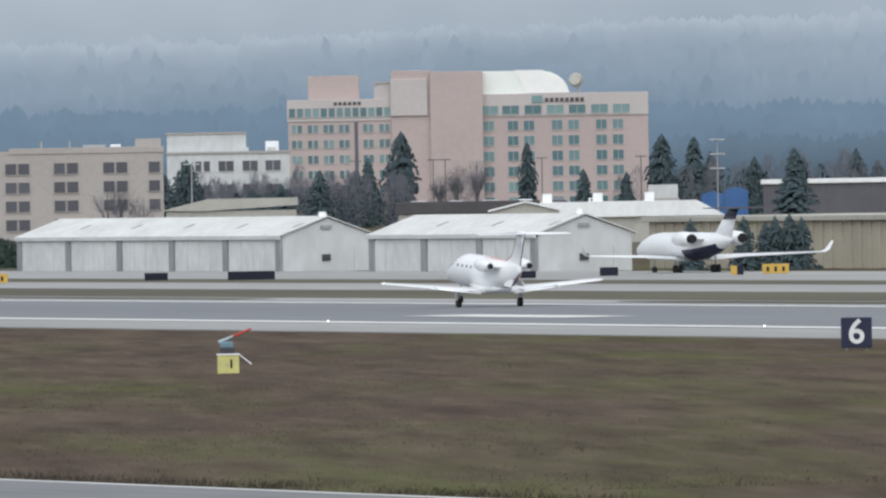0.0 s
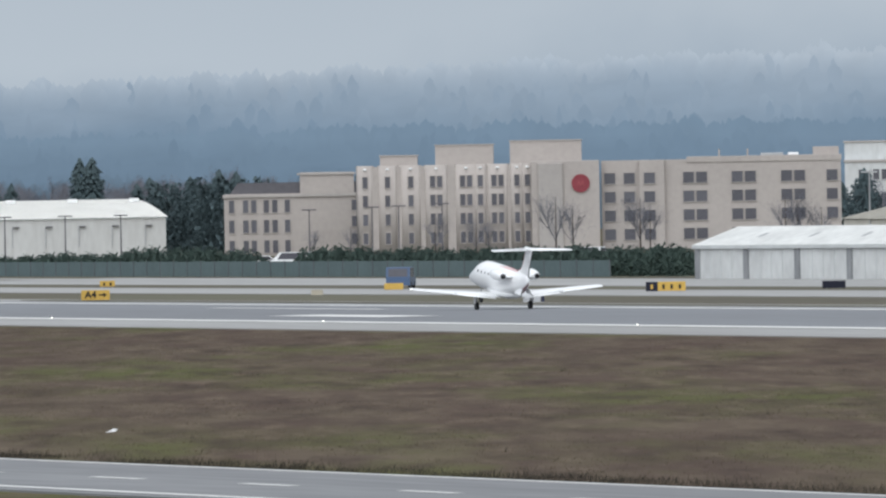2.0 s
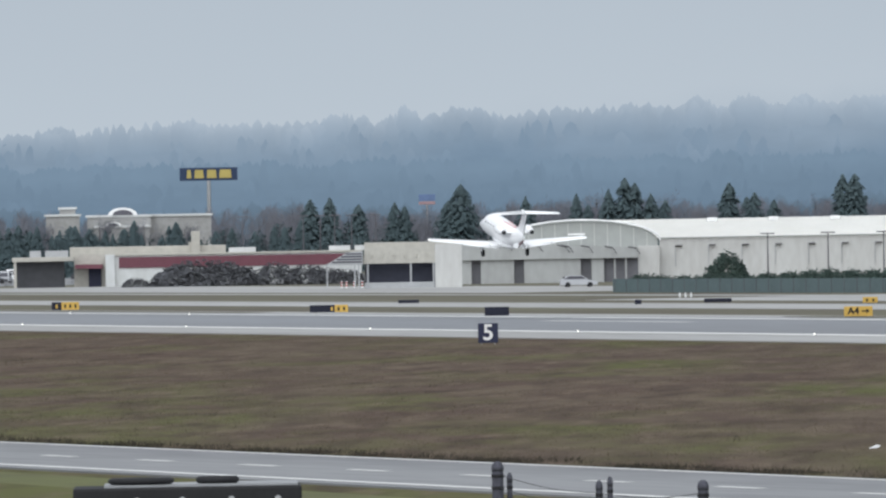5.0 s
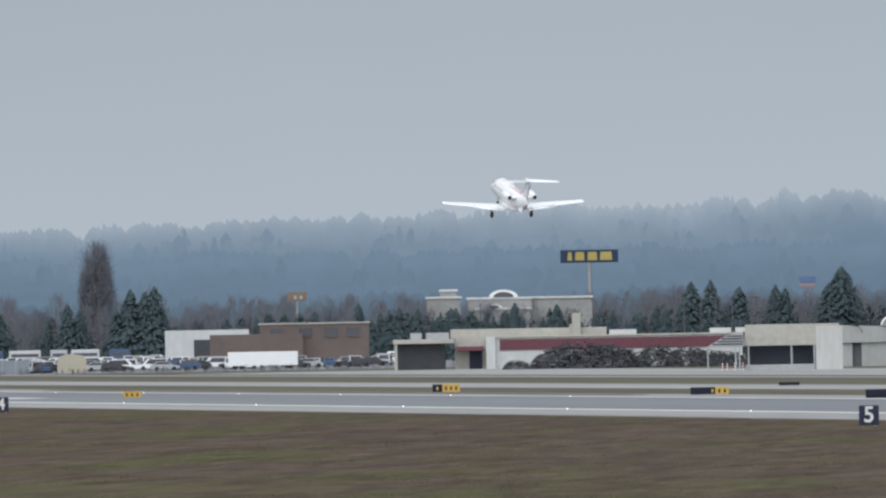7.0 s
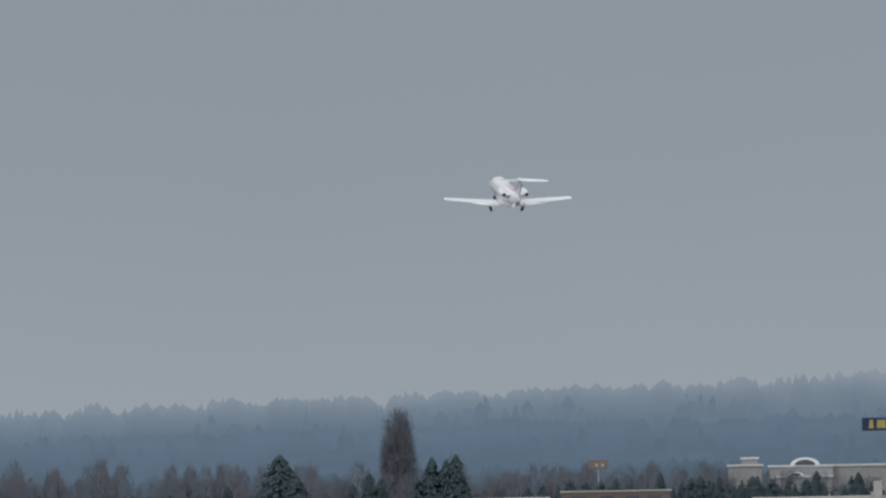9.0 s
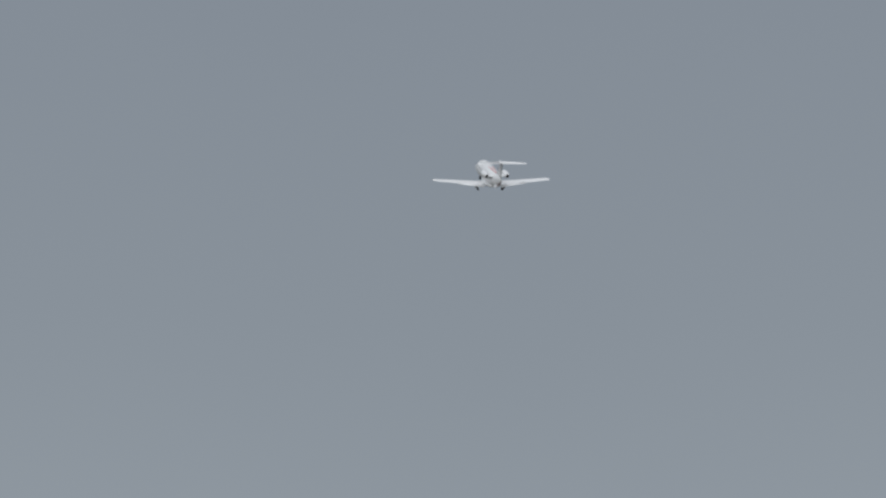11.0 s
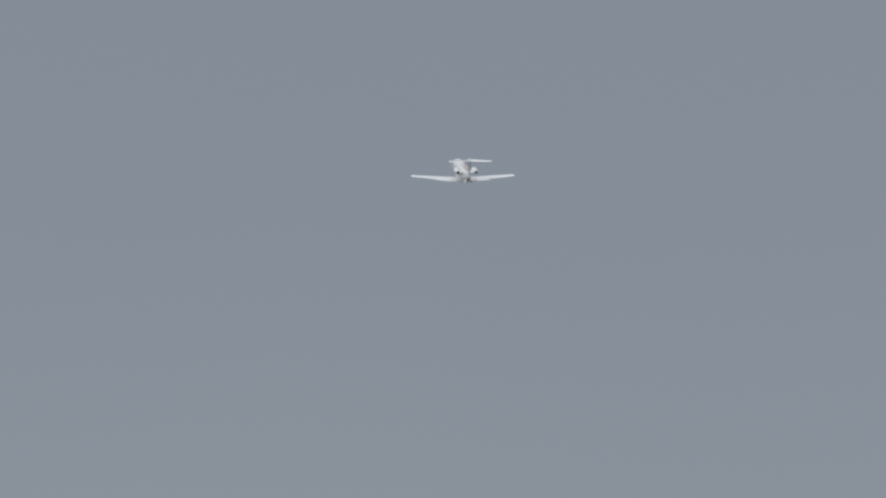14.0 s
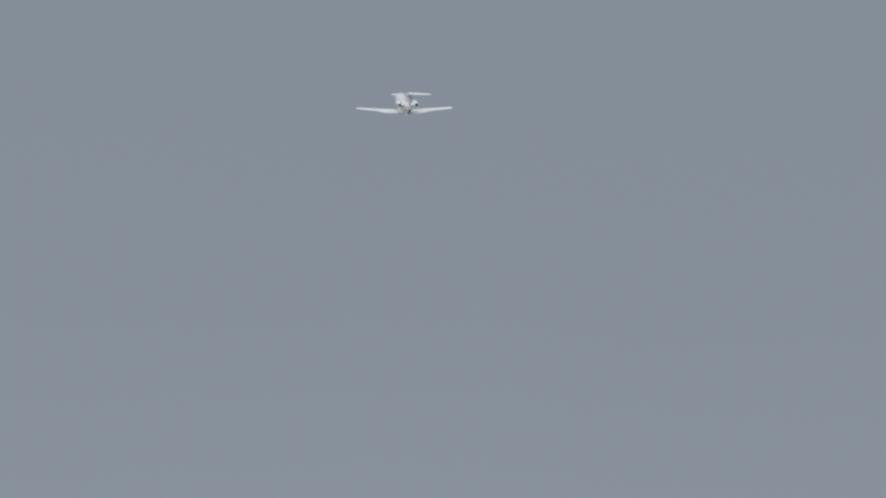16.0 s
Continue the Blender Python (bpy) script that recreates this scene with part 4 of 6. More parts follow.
# paler and bluer by layer: distance haze painted into the glow
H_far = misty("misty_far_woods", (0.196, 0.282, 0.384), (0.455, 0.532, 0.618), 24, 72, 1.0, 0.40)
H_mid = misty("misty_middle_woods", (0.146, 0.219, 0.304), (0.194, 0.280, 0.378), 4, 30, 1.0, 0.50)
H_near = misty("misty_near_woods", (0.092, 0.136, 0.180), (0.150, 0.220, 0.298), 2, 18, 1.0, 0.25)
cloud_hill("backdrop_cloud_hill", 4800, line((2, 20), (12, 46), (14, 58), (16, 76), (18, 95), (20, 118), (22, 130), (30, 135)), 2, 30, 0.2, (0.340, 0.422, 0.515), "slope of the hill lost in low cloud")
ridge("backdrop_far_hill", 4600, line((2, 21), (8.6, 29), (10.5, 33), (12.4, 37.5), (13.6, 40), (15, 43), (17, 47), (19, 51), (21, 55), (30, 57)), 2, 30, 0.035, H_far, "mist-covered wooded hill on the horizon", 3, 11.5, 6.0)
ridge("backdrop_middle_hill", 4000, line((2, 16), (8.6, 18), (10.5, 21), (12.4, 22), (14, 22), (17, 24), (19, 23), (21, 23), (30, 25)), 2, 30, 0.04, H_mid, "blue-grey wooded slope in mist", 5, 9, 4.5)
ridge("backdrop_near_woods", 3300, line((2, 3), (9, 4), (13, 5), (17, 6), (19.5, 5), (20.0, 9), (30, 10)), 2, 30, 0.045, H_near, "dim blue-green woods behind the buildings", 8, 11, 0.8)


# ---- trees and bushes ----
def foliage(name, verts, faces, normals, material):
    """Leaf clumps lit as one soft crown: their normals point out of the crown."""
    me = bpy.data.meshes.new(name)
    me.from_pydata(verts, [], faces)
    me.polygons.foreach_set("use_smooth", [True] * len(me.polygons))
    me.normals_split_custom_set_from_vertices([Vector(q).normalized() for q in normals])
    if material:
        me.materials.append(material)
    return me


def conifer_mesh(seed, slim=0.24, n=420, power=0.62):
    """One metre tall: whorls of drooping boughs, each a fan of small needle clumps; a low power makes it broad."""
    rnd = random.Random(seed)
    verts, faces, nor = [], [], []
    for i in range(n):
        f = (i + rnd.random()) / n
        z = 0.03 + 0.95 * f
        reach = slim * (1 - f) ** power * (0.6 + 0.5 * rnd.random()) * (1 + 0.16 * math.sin(9 * f + seed)) + 0.008
        if power < 0.5:
            reach *= min(1.0, 0.55 + 2.2 * f)
        a = rnd.random() * 2 * math.pi
        for k in range(3):
            q = (k + 0.6 + 0.5 * rnd.random()) / 3
            cx, cy = reach * q * math.cos(a), reach * q * math.sin(a)
            cz = z - 0.04 * q * q + 0.02 * rnd.random()
            s = 0.023 * (1.35 - 0.8 * f) * (0.8 + 0.6 * rnd.random())
            b = len(verts)
            t = a + rnd.uniform(-0.9, 0.9)
            ct, st = math.cos(t), math.sin(t)
            for u, v, w in ((-1.5, 0, 0.5), (0, -0.9, -0.5), (1.6, 0, -0.6), (0, 0.9, -0.3), (0.1, 0, 1.1)):
                verts.append((cx + s * (u * ct - v * st), cy + s * (u * st + v * ct), cz + s * w))
                nor.append((math.cos(a) * q + 0.15 * rnd.uniform(-1, 1), math.sin(a) * q + 0.15 * rnd.uniform(-1, 1), 0.35 + 0.3 * f))
            faces += [(b, b + 1, b + 4), (b + 1, b + 2, b + 4), (b + 2, b + 3, b + 4), (b + 3, b, b + 4)]
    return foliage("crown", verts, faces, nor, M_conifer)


def bare_mesh(seed, spread=0.3, upright=False, twigs=2600):
    """One metre tall leafless crown: forking limbs, and a haze of fine twigs round them."""
    rnd = random.Random(seed)
    bm = bmesh.new()

    def grow(p, w, length, r, depth):
        q = p + w * length
        tube(bm, p, q, r, r * 0.65, 3 if depth > 1 else 5)
        if depth == 3:
            return
        for k in range(4 if depth else 6):
            lean = (0.28 if upright else 0.62) * (0.5 + rnd.random())
            side = Vector((rnd.uniform(-1, 1), rnd.uniform(-1, 1), rnd.uniform(-0.1, 0.7))).normalized()
            nw = (w + side * lean).normalized()
            s = p + w * length * (0.4 + 0.6 * rnd.random())
            grow(s, nw, length * rnd.uniform(0.6, 0.9), r * 0.5, depth + 1)
    grow(Vector((0, 0, 0)), Vector((0, 0, 1)), 0.34, 0.013, 0)
    top = max(v.co.z for v in bm.verts)
    wide = max(math.hypot(v.co.x, v.co.y) for v in bm.verts)
    bmesh.ops.scale(bm, vec=(0.95 * spread / wide, 0.95 * spread / wide, 0.96 / top), verts=bm.verts)
    ends = [v.co.copy() for v in bm.verts if v.co.z > 0.25]
    verts = [tuple(v.co) for v in bm.verts]
    bm.verts.index_update()
    faces = [tuple(v.index for v in f.verts) for f in bm.faces]
    bm.free()
    mid = 0.56 if upright else 0.58
    for i in range(twigs):
        if i % 2:
            c = rnd.choice(ends) + Vector((rnd.gauss(0, 0.03), rnd.gauss(0, 0.03), rnd.gauss(0, 0.03)))
        else:
            while True:
                p = Vector((rnd.uniform(-1, 1), rnd.uniform(-1, 1), rnd.uniform(-1, 1)))
                if p.length < 1 and noise.noise((p.x * 2.2 + seed, p.y * 2.2, p.z * 2.2)) > -0.25:
                    break
            c = Vector((p.x * spread, p.y * spread, mid + p.z * (0.43 if upright else 0.38)))
        out = Vector((c.x, c.y, 0)) * (1.0 if upright else 3.0)
        w = (Vector((rnd.uniform(-1, 1), rnd.uniform(-1, 1), rnd.uniform(0.2, 3.0 if upright else 1.2))) + out).normalized()
        u = w.orthogonal().normalized() * rnd.uniform(0.0016, 0.0034)
        b = len(verts)
        verts += [tuple(c - u), tuple(c + u), tuple(c + w * rnd.uniform(0.04, 0.10))]
        faces.append((b, b + 1, b + 2))
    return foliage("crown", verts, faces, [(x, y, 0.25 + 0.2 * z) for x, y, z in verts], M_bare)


def bush_mesh(seed, n=1500):
    """A dome of leaf clumps, one metre across and half as high."""
    rnd = random.Random(seed)
    verts, faces, nor = [], [], []
    for i in range(n):
        a, f = rnd.random() * 2 * math.pi, rnd.random()
        r = 0.5 * math.sqrt(1 - f * f) * (0.75 + 0.3 * rnd.random()) * (1 + 0.15 * math.sin(3 * a + seed))
        z = 0.5 * f * (0.8 + 0.3 * rnd.random()) * (1 + 0.15 * math.sin(2 * a + seed))
        s = 0.030 * (0.7 + 0.6 * rnd.random())
        b = len(verts)
        for k in range(6):
            verts.append((r * math.cos(a) + s * rnd.uniform(-1, 1), r * math.sin(a) + s * rnd.uniform(-1, 1), z + s * rnd.uniform(-1, 1)))
            nor.append((r * math.cos(a), r * math.sin(a), z + 0.12))
        faces += [(b, b + 1, b + 2), (b + 2, b + 3, b + 4), (b, b + 4, b + 5), (b + 1, b + 3, b + 5)]
    return foliage("bush", verts, faces, nor, None)


TRUNK = part("trunk_pattern", tube(bmesh.new(), (0, 0, -0.02), (0, 0, 0.9), 0.018, 0.004, 7), M_bark).data
bpy.data.objects.remove(bpy.data.objects["trunk_pattern"])
CON = [conifer_mesh(11), conifer_mesh(12, 0.27), conifer_mesh(13, 0.19), conifer_mesh(14, 0.33), conifer_mesh(15, 0.36, 620, 0.36)]
BARE = [bare_mesh(21, 0.34), bare_mesh(22, 0.44), bare_mesh(23, 0.17, True, 5200), bare_mesh(24, 0.46, False, 420)]
BUSH = []
for q_seed, q_mat in ((31, M_bush), (32, M_bush), (33, M_drybush)):
    BUSH.append(bush_mesh(q_seed))
    BUSH[-1].materials.append(q_mat)


def tree(az, d, h, k=0, wide=1.0, label="dark green conifer with a ragged pointed crown", bare=False, z=0.0):
    m = spot(az, d, (az * 977) % 360, z) @ Matrix.Diagonal((h * wide, h * wide, h, 1))
    e = thing("bare_tree" if bare else "conifer", m, label, "tree", "trees behind the airfield")
    a = new("trunk", TRUNK)
    a.parent = e
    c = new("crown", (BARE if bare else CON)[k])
    c.parent = e


def bush(az, d, w, h, k=0, label="dark evergreen bush", depth=None):
    b = new("bush", BUSH[k])
    b.matrix_basis = spot(az, d) @ Matrix.Diagonal((w, depth or w * 0.6, h * 2, 1))
    tagged(b, label, "bush", "bushes along the fence")


def wood_belt(name, az0, az1, d0, d1, h0, h1, n, material, label, seed):
    """A belt of crowns too dense to count: uneven clumps of leaf and twig tufts."""
    rnd = random.Random(seed)
    verts, faces, nor = [], [], []
    for i in range(n):
        a, d = radians(rnd.uniform(az0, az1)), rnd.uniform(d0, d1)
        h = rnd.uniform(h0, h1) * (1 + 0.25 * noise.noise((math.degrees(a) * 14, seed, 1)))
        x, y, w = d * math.sin(a), d * math.cos(a), h * rnd.uniform(0.16, 0.3)
        for k in range(360 if material is M_bare else 170):
            f = rnd.random()
            r = w * math.sqrt(rnd.random()) * (1.15 - 0.85 * f * f)
            t = rnd.random() * 2 * math.pi
            c = (x + r * math.cos(t), y + r * math.sin(t), h * (0.03 + 0.95 * f))
            s = h * 0.027 * (0.5 + rnd.random())
            b = len(verts)
            if material is M_bare:
                # thin upright twigs
                g, l, wd = rnd.uniform(-0.6, 0.6), h * rnd.uniform(0.07, 0.16), h * rnd.uniform(0.002, 0.005)
                verts += [(c[0] - wd, c[1], c[2]), (c[0] + wd, c[1] + wd, c[2]), (c[0] + g * l, c[1], c[2] + l)]
                nor += [(r / w * math.cos(t), r / w * math.sin(t), 0.3 + 0.4 * f)] * 3
                faces.append((b, b + 1, b + 2))
                continue
            for q in range(4):
                verts.append((c[0] + s * rnd.uniform(-1, 1), c[1] + s * rnd.uniform(-1, 1), c[2] + 1.4 * s * rnd.uniform(-1, 1)))
                nor.append((r / w * math.cos(t), r / w * math.sin(t), 0.3 + 0.4 * f))
            faces += [(b, b + 1, b + 2), (b, b + 2, b + 3), (b + 1, b + 3, b + 2)]
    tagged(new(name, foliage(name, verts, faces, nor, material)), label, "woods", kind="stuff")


def build_trees():
    rnd = random.Random(5)
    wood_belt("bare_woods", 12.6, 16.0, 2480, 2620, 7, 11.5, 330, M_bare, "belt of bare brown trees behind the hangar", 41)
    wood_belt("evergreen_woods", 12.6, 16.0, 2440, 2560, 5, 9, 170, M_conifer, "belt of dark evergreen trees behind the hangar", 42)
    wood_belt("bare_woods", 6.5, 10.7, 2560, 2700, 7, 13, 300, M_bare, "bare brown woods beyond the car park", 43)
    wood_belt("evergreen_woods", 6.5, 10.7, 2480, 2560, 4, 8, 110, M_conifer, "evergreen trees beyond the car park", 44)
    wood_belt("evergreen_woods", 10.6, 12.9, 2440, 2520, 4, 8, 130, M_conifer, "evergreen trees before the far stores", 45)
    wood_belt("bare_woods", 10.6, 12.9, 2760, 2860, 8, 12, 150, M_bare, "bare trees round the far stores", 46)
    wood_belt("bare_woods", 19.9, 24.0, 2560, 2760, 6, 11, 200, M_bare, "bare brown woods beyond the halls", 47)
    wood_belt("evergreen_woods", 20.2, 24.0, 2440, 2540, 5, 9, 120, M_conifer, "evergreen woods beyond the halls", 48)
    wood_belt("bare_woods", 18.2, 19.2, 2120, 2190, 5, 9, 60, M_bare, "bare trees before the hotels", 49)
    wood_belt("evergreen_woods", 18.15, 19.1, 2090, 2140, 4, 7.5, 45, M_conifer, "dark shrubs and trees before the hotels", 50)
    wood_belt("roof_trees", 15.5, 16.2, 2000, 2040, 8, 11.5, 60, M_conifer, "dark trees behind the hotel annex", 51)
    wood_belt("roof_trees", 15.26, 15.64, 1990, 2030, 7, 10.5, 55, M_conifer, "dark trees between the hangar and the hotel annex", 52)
    for az, d, h, k, w in ((19.118, 2300, 15.4, 4, 0.62), (19.640, 2350, 13.4, 4, 0.42), (20.196, 2300, 14.2, 4, 0.62), (20.745, 2000, 11.0, 0, 1.2),
                           (19.87, 2200, 8.6, 1, 1.0), (20.05, 2250, 8.0, 1, 1.0), (20.33, 2900, 15.5, 0, 1.1), (20.58, 2500, 10.5, 3, 1),
                           (21.0, 2700, 12, 3, 1), (18.78, 2100, 9.0, 3, 1.0), (18.93, 2150, 9.0, 1, 1.1), (18.98, 2250, 11, 0, 1),
                           (18.13, 2100, 9.0, 4, 0.8), (18.23, 2120, 11, 4, 0.75), (18.5, 2100, 6.5, 3, 1.2), (18.62, 2100, 7, 3, 1.2)):
        tree(az, d, h, k, w)
    # the belt of dark trees behind the arched hangar
    for az, h, k, w in ((13.404, 15.3, 4, 0.75), (13.355, 12.4, 4, 0.8), (13.13, 12.3, 1, 0.9), (13.17, 11.6, 0, 1.0), (13.672, 12.9, 3, 0.85), (13.882, 13.2, 2, 0.9),
                        (13.93, 11.2, 1, 1.0), (14.015, 13.9, 3, 0.8), (14.083, 15.9, 1, 1.0), (14.125, 15.0, 1, 0.9), (14.19, 13.0, 3, 0.9), (14.25, 11.8, 1, 1.0),
                        (14.515, 14.7, 1, 1.05), (14.62, 12.9, 1, 1.05), (14.70, 11.6, 3, 0.9), (14.985, 15.9, 1, 0.9), (15.035, 15.9, 1, 1.05), (15.22, 11.2, 1, 1.0),
                        (15.30, 11.4, 3, 0.9), (15.44, 12.2, 1, 1.1), (15.56, 13.4, 1, 1.0), (15.63, 13.0, 1, 1.0), (15.72, 11.6, 1, 1.0), (12.97, 11.5, 1, 1.0),
                        (12.86, 13.3, 0, 1.1), (12.78, 13.0, 2, 1.4), (12.98, 12, 1, 1)):
        tree(az, 2470, h, k, w)
    for i in range(46):
        az = 12.7 + 3.3 * i / 46 + rnd.uniform(-0.03, 0.03)
        if i % 5 == 1:
            tree(az, 2600 + rnd.uniform(-60, 60), rnd.uniform(8.5, 12.5), rnd.choice((0, 1, 3)), 1.2)
        else:
            tree(az, 2650, rnd.uniform(10, 14), rnd.choice((0, 1)), 1.0, "bare leafless tree with fine brown twigs", True)
    # small trees before the far stores
    for i in range(26):
        az = 11.0 + 1.9 * i / 26 + rnd.uniform(-0.03, 0.03)
        tree(az, 2420 + rnd.uniform(-60, 60), rnd.uniform(6.5, 9.5), rnd.choice((0, 1, 2)), 1.0)
    for i in range(20):
        tree(11.35 + 0.05 * i + rnd.uniform(-0.02, 0.02), 2560 + rnd.uniform(-30, 30), rnd.uniform(6.5, 10.5), rnd.choice((1, 2, 2, 4)), 0.85)
    # poplars and brush at the car park's end
    tree(10.32, 2600, 23.0, 2, 0.80, "tall bare poplar with upright brown twigs", True)
    tree(10.35, 2604, 20.0, 2, 0.72, "tall bare poplar with upright brown twigs", True)
    tree(10.29, 2604, 18.5, 2, 0.72, "tall bare poplar with upright brown twigs", True)
    tree(9.83, 2500, 14.4, 4, 0.95, "broad dark green evergreen with a rounded crown")
    tree(9.90, 2496, 10.0, 4, 1.0, "broad dark green evergreen with a rounded crown")
    for az, h in ((10.46, 13.5), (10.52, 13), (10.56, 14), (10.40, 10), (10.25, 10), (10.2, 11), (10.6, 9)):
        tree(az, 2480, h, 1, 1.0)
    for i in range(34):
        az = 6.5 + 6.5 * i / 34 + rnd.uniform(-0.08, 0.08)
        tree(az, 2700 + rnd.uniform(-80, 80), rnd.uniform(9, 15.5) if az < 10 else rnd.uniform(8, 11), rnd.choice((0, 1)), 1.0, "bare leafless tree with fine brown twigs", True)
    for i in range(30):
        az = 6.5 + 4.0 * i / 30 + rnd.uniform(-0.08, 0.08)
        tree(az, 2560 + rnd.uniform(-60, 60), rnd.uniform(5, 9), rnd.choice((0, 1, 3)), 1.2)
    for i in range(9):
        az = 20.4 + 3.3 * i / 9 + rnd.uniform(-0.05, 0.05)
        tree(az, 2700 + rnd.uniform(-60, 60), rnd.uniform(8, 13), rnd.choice((0, 1, 2)), 1.1)
    for i in range(16):
        az = 18.25 + 0.75 * i / 16 + rnd.uniform(-0.02, 0.02)
        tree(az, 2180 + rnd.uniform(-30, 30), rnd.uniform(6, 9), rnd.choice((0, 1)), 1.1, "bare leafless tree with fine brown twigs", True)
    for az, h in ((16.62, 6), (16.67, 5.5), (16.95, 9.5), (17.02, 8), (17.3, 9), (17.34, 8), (17.9, 9), (17.95, 8), (16.1, 5), (15.95, 4.5), (16.45, 6.5), (18.05, 7)):
        tree(az, 1780, h * 0.85, 3, 0.95, "bare leafless tree before the hotel", True)
    for az, h in ((19.35, 11), (19.43, 12), (19.28, 9)):
        tree(az, 2250, h * 0.9, 0, 0.8, "bare leafless tree before the hotel", True)
    # hedge along the fence
    for i in range(78):
        az = 14.14 + 3.4 * i / 78
        low = 15.70 < az < 15.90
        h = 1.0 if low else min(1.55 + 0.9 * max(0, az - 14.5), 2.25) * rnd.uniform(0.9, 1.1)
        bush(az, 365 / math.sin(radians(az)) + 3 * math.sin(i * 2.1), rnd.uniform(3.4, 5.0), h, i % 2, "dark evergreen hedge bush behind the fence")
    for az, d, w, h in ((14.498, 1700, 5.6, 3.25), (14.455, 1703, 3.0, 1.9), (14.545, 1703, 3.0, 1.9)):
        bush(az, d, w, h, 0, "round dark evergreen bush beside the hangar")
    for az, w, h in ((12.33, 16, 3.0), (12.25, 9, 2.2), (12.42, 9, 2.3), (12.63, 6.5, 2.6), (12.76, 7, 2.3), (12.85, 6, 1.9), (12.93, 5, 1.7), (12.05, 4, 1.1)):
        bush(az, 1885, w, h, 2, "brown leafless brush mound", 5)
    for az, h in ((20.66, 4.0), (20.62, 3.6), (20.72, 4.2), (20.77, 3.9), (20.53, 4.0), (20.31, 3.9)):
        tree(az, 1015, h, 3, 0.95, "dark conifer before the beige metal wall")


build_trees()


def build_grass():
    """Standing blades and weeds on the field and along the road's verge."""
    rnd = random.Random(77)

    def tufts(name, n, place, h0, h1, w, material, label):
        verts, faces = [], []
        for i in range(n):
            x, y = place()
            for k in range(6):
                h, a = rnd.uniform(h0, h1), rnd.uniform(-0.8, 0.8)
                ox, oy = rnd.uniform(-w, w), rnd.uniform(-w, w)
                b = len(verts)
                s = rnd.uniform(0.006, 0.018)
                verts.extend(((x + ox - s, y + oy, -0.02), (x + ox + s, y + oy + 0.03, -0.02), (x + ox + a * h, y + oy, h)))
                faces.append((b, b + 1, b + 2))
        me = bpy.data.meshes.new(name)
        me.from_pydata(verts, [], faces)
        me.polygons.foreach_set("use_smooth", [True] * len(faces))
        me.normals_split_custom_set_from_vertices([(0, 0, 1)] * len(verts))
        me.materials.append(material)
        tagged(new(name, me), label, "grass", kind="stuff")

    def field():
        while True:
            y = 290 + 760 * rnd.random() ** 1.4
            x = rnd.uniform(99, 207)
            if 0.10 < x / y < 0.42 and noise.noise((x * 0.06, y * 0.03, 3)) + 0.5 * noise.noise((x * 0.4, y * 0.25, 7)) > rnd.uniform(-0.5, 0.5):
                return x, y

    def verge():
        while True:
            y = rnd.uniform(270, 640)
            if noise.noise((y * 0.11, 2, 5)) + 0.6 * noise.noise((y * 0.5, 8, 1)) > rnd.uniform(-0.5, 0.5):
                return 97.2 - 0.034 * (y - 380) + abs(rnd.gauss(0, 1.3)), y
    tufts("dry_grass", 24000, field, 0.02, 0.09, 0.9, M_tuft, "dry brown grass blades on the airfield")
    tufts("weeds", 90, field, 0.05, 0.30, 0.25, M_weed, "dark weeds scattered over the grass")
    tufts("verge_weeds", 4200, verge, 0.03, 0.20, 0.5, M_weed, "dark weeds along the edge of the near road")


build_grass()


# ---- aircraft ----
def ellipse(y, rx, rz, zc, n=24):
    return [(rx * math.cos(2 * math.pi * i / n), y, zc + rz * math.sin(2 * math.pi * i / n)) for i in range(n)]


def wing_rings(stations, n=10):
    """Rings of a thin wing section: stations of x, leading edge y, chord, z, thickness."""
    rings = []
    for x, le, ch, z, th in stations:
        up, lo = [], []
        for i in range(n + 1):
            f = i / n
            t = th * ch * 2.9 * (math.sqrt(f) * 0.6 - 0.2 * f - 0.4 * f * f) + 0.004
            drop = 0.055 * ch * f
            up.append((x, le - ch * f, z + t * 0.62 - drop))
            lo.append((x, le - ch * f, z - t * 0.38 - drop))
        rings.append(up + lo[::-1])
    return rings


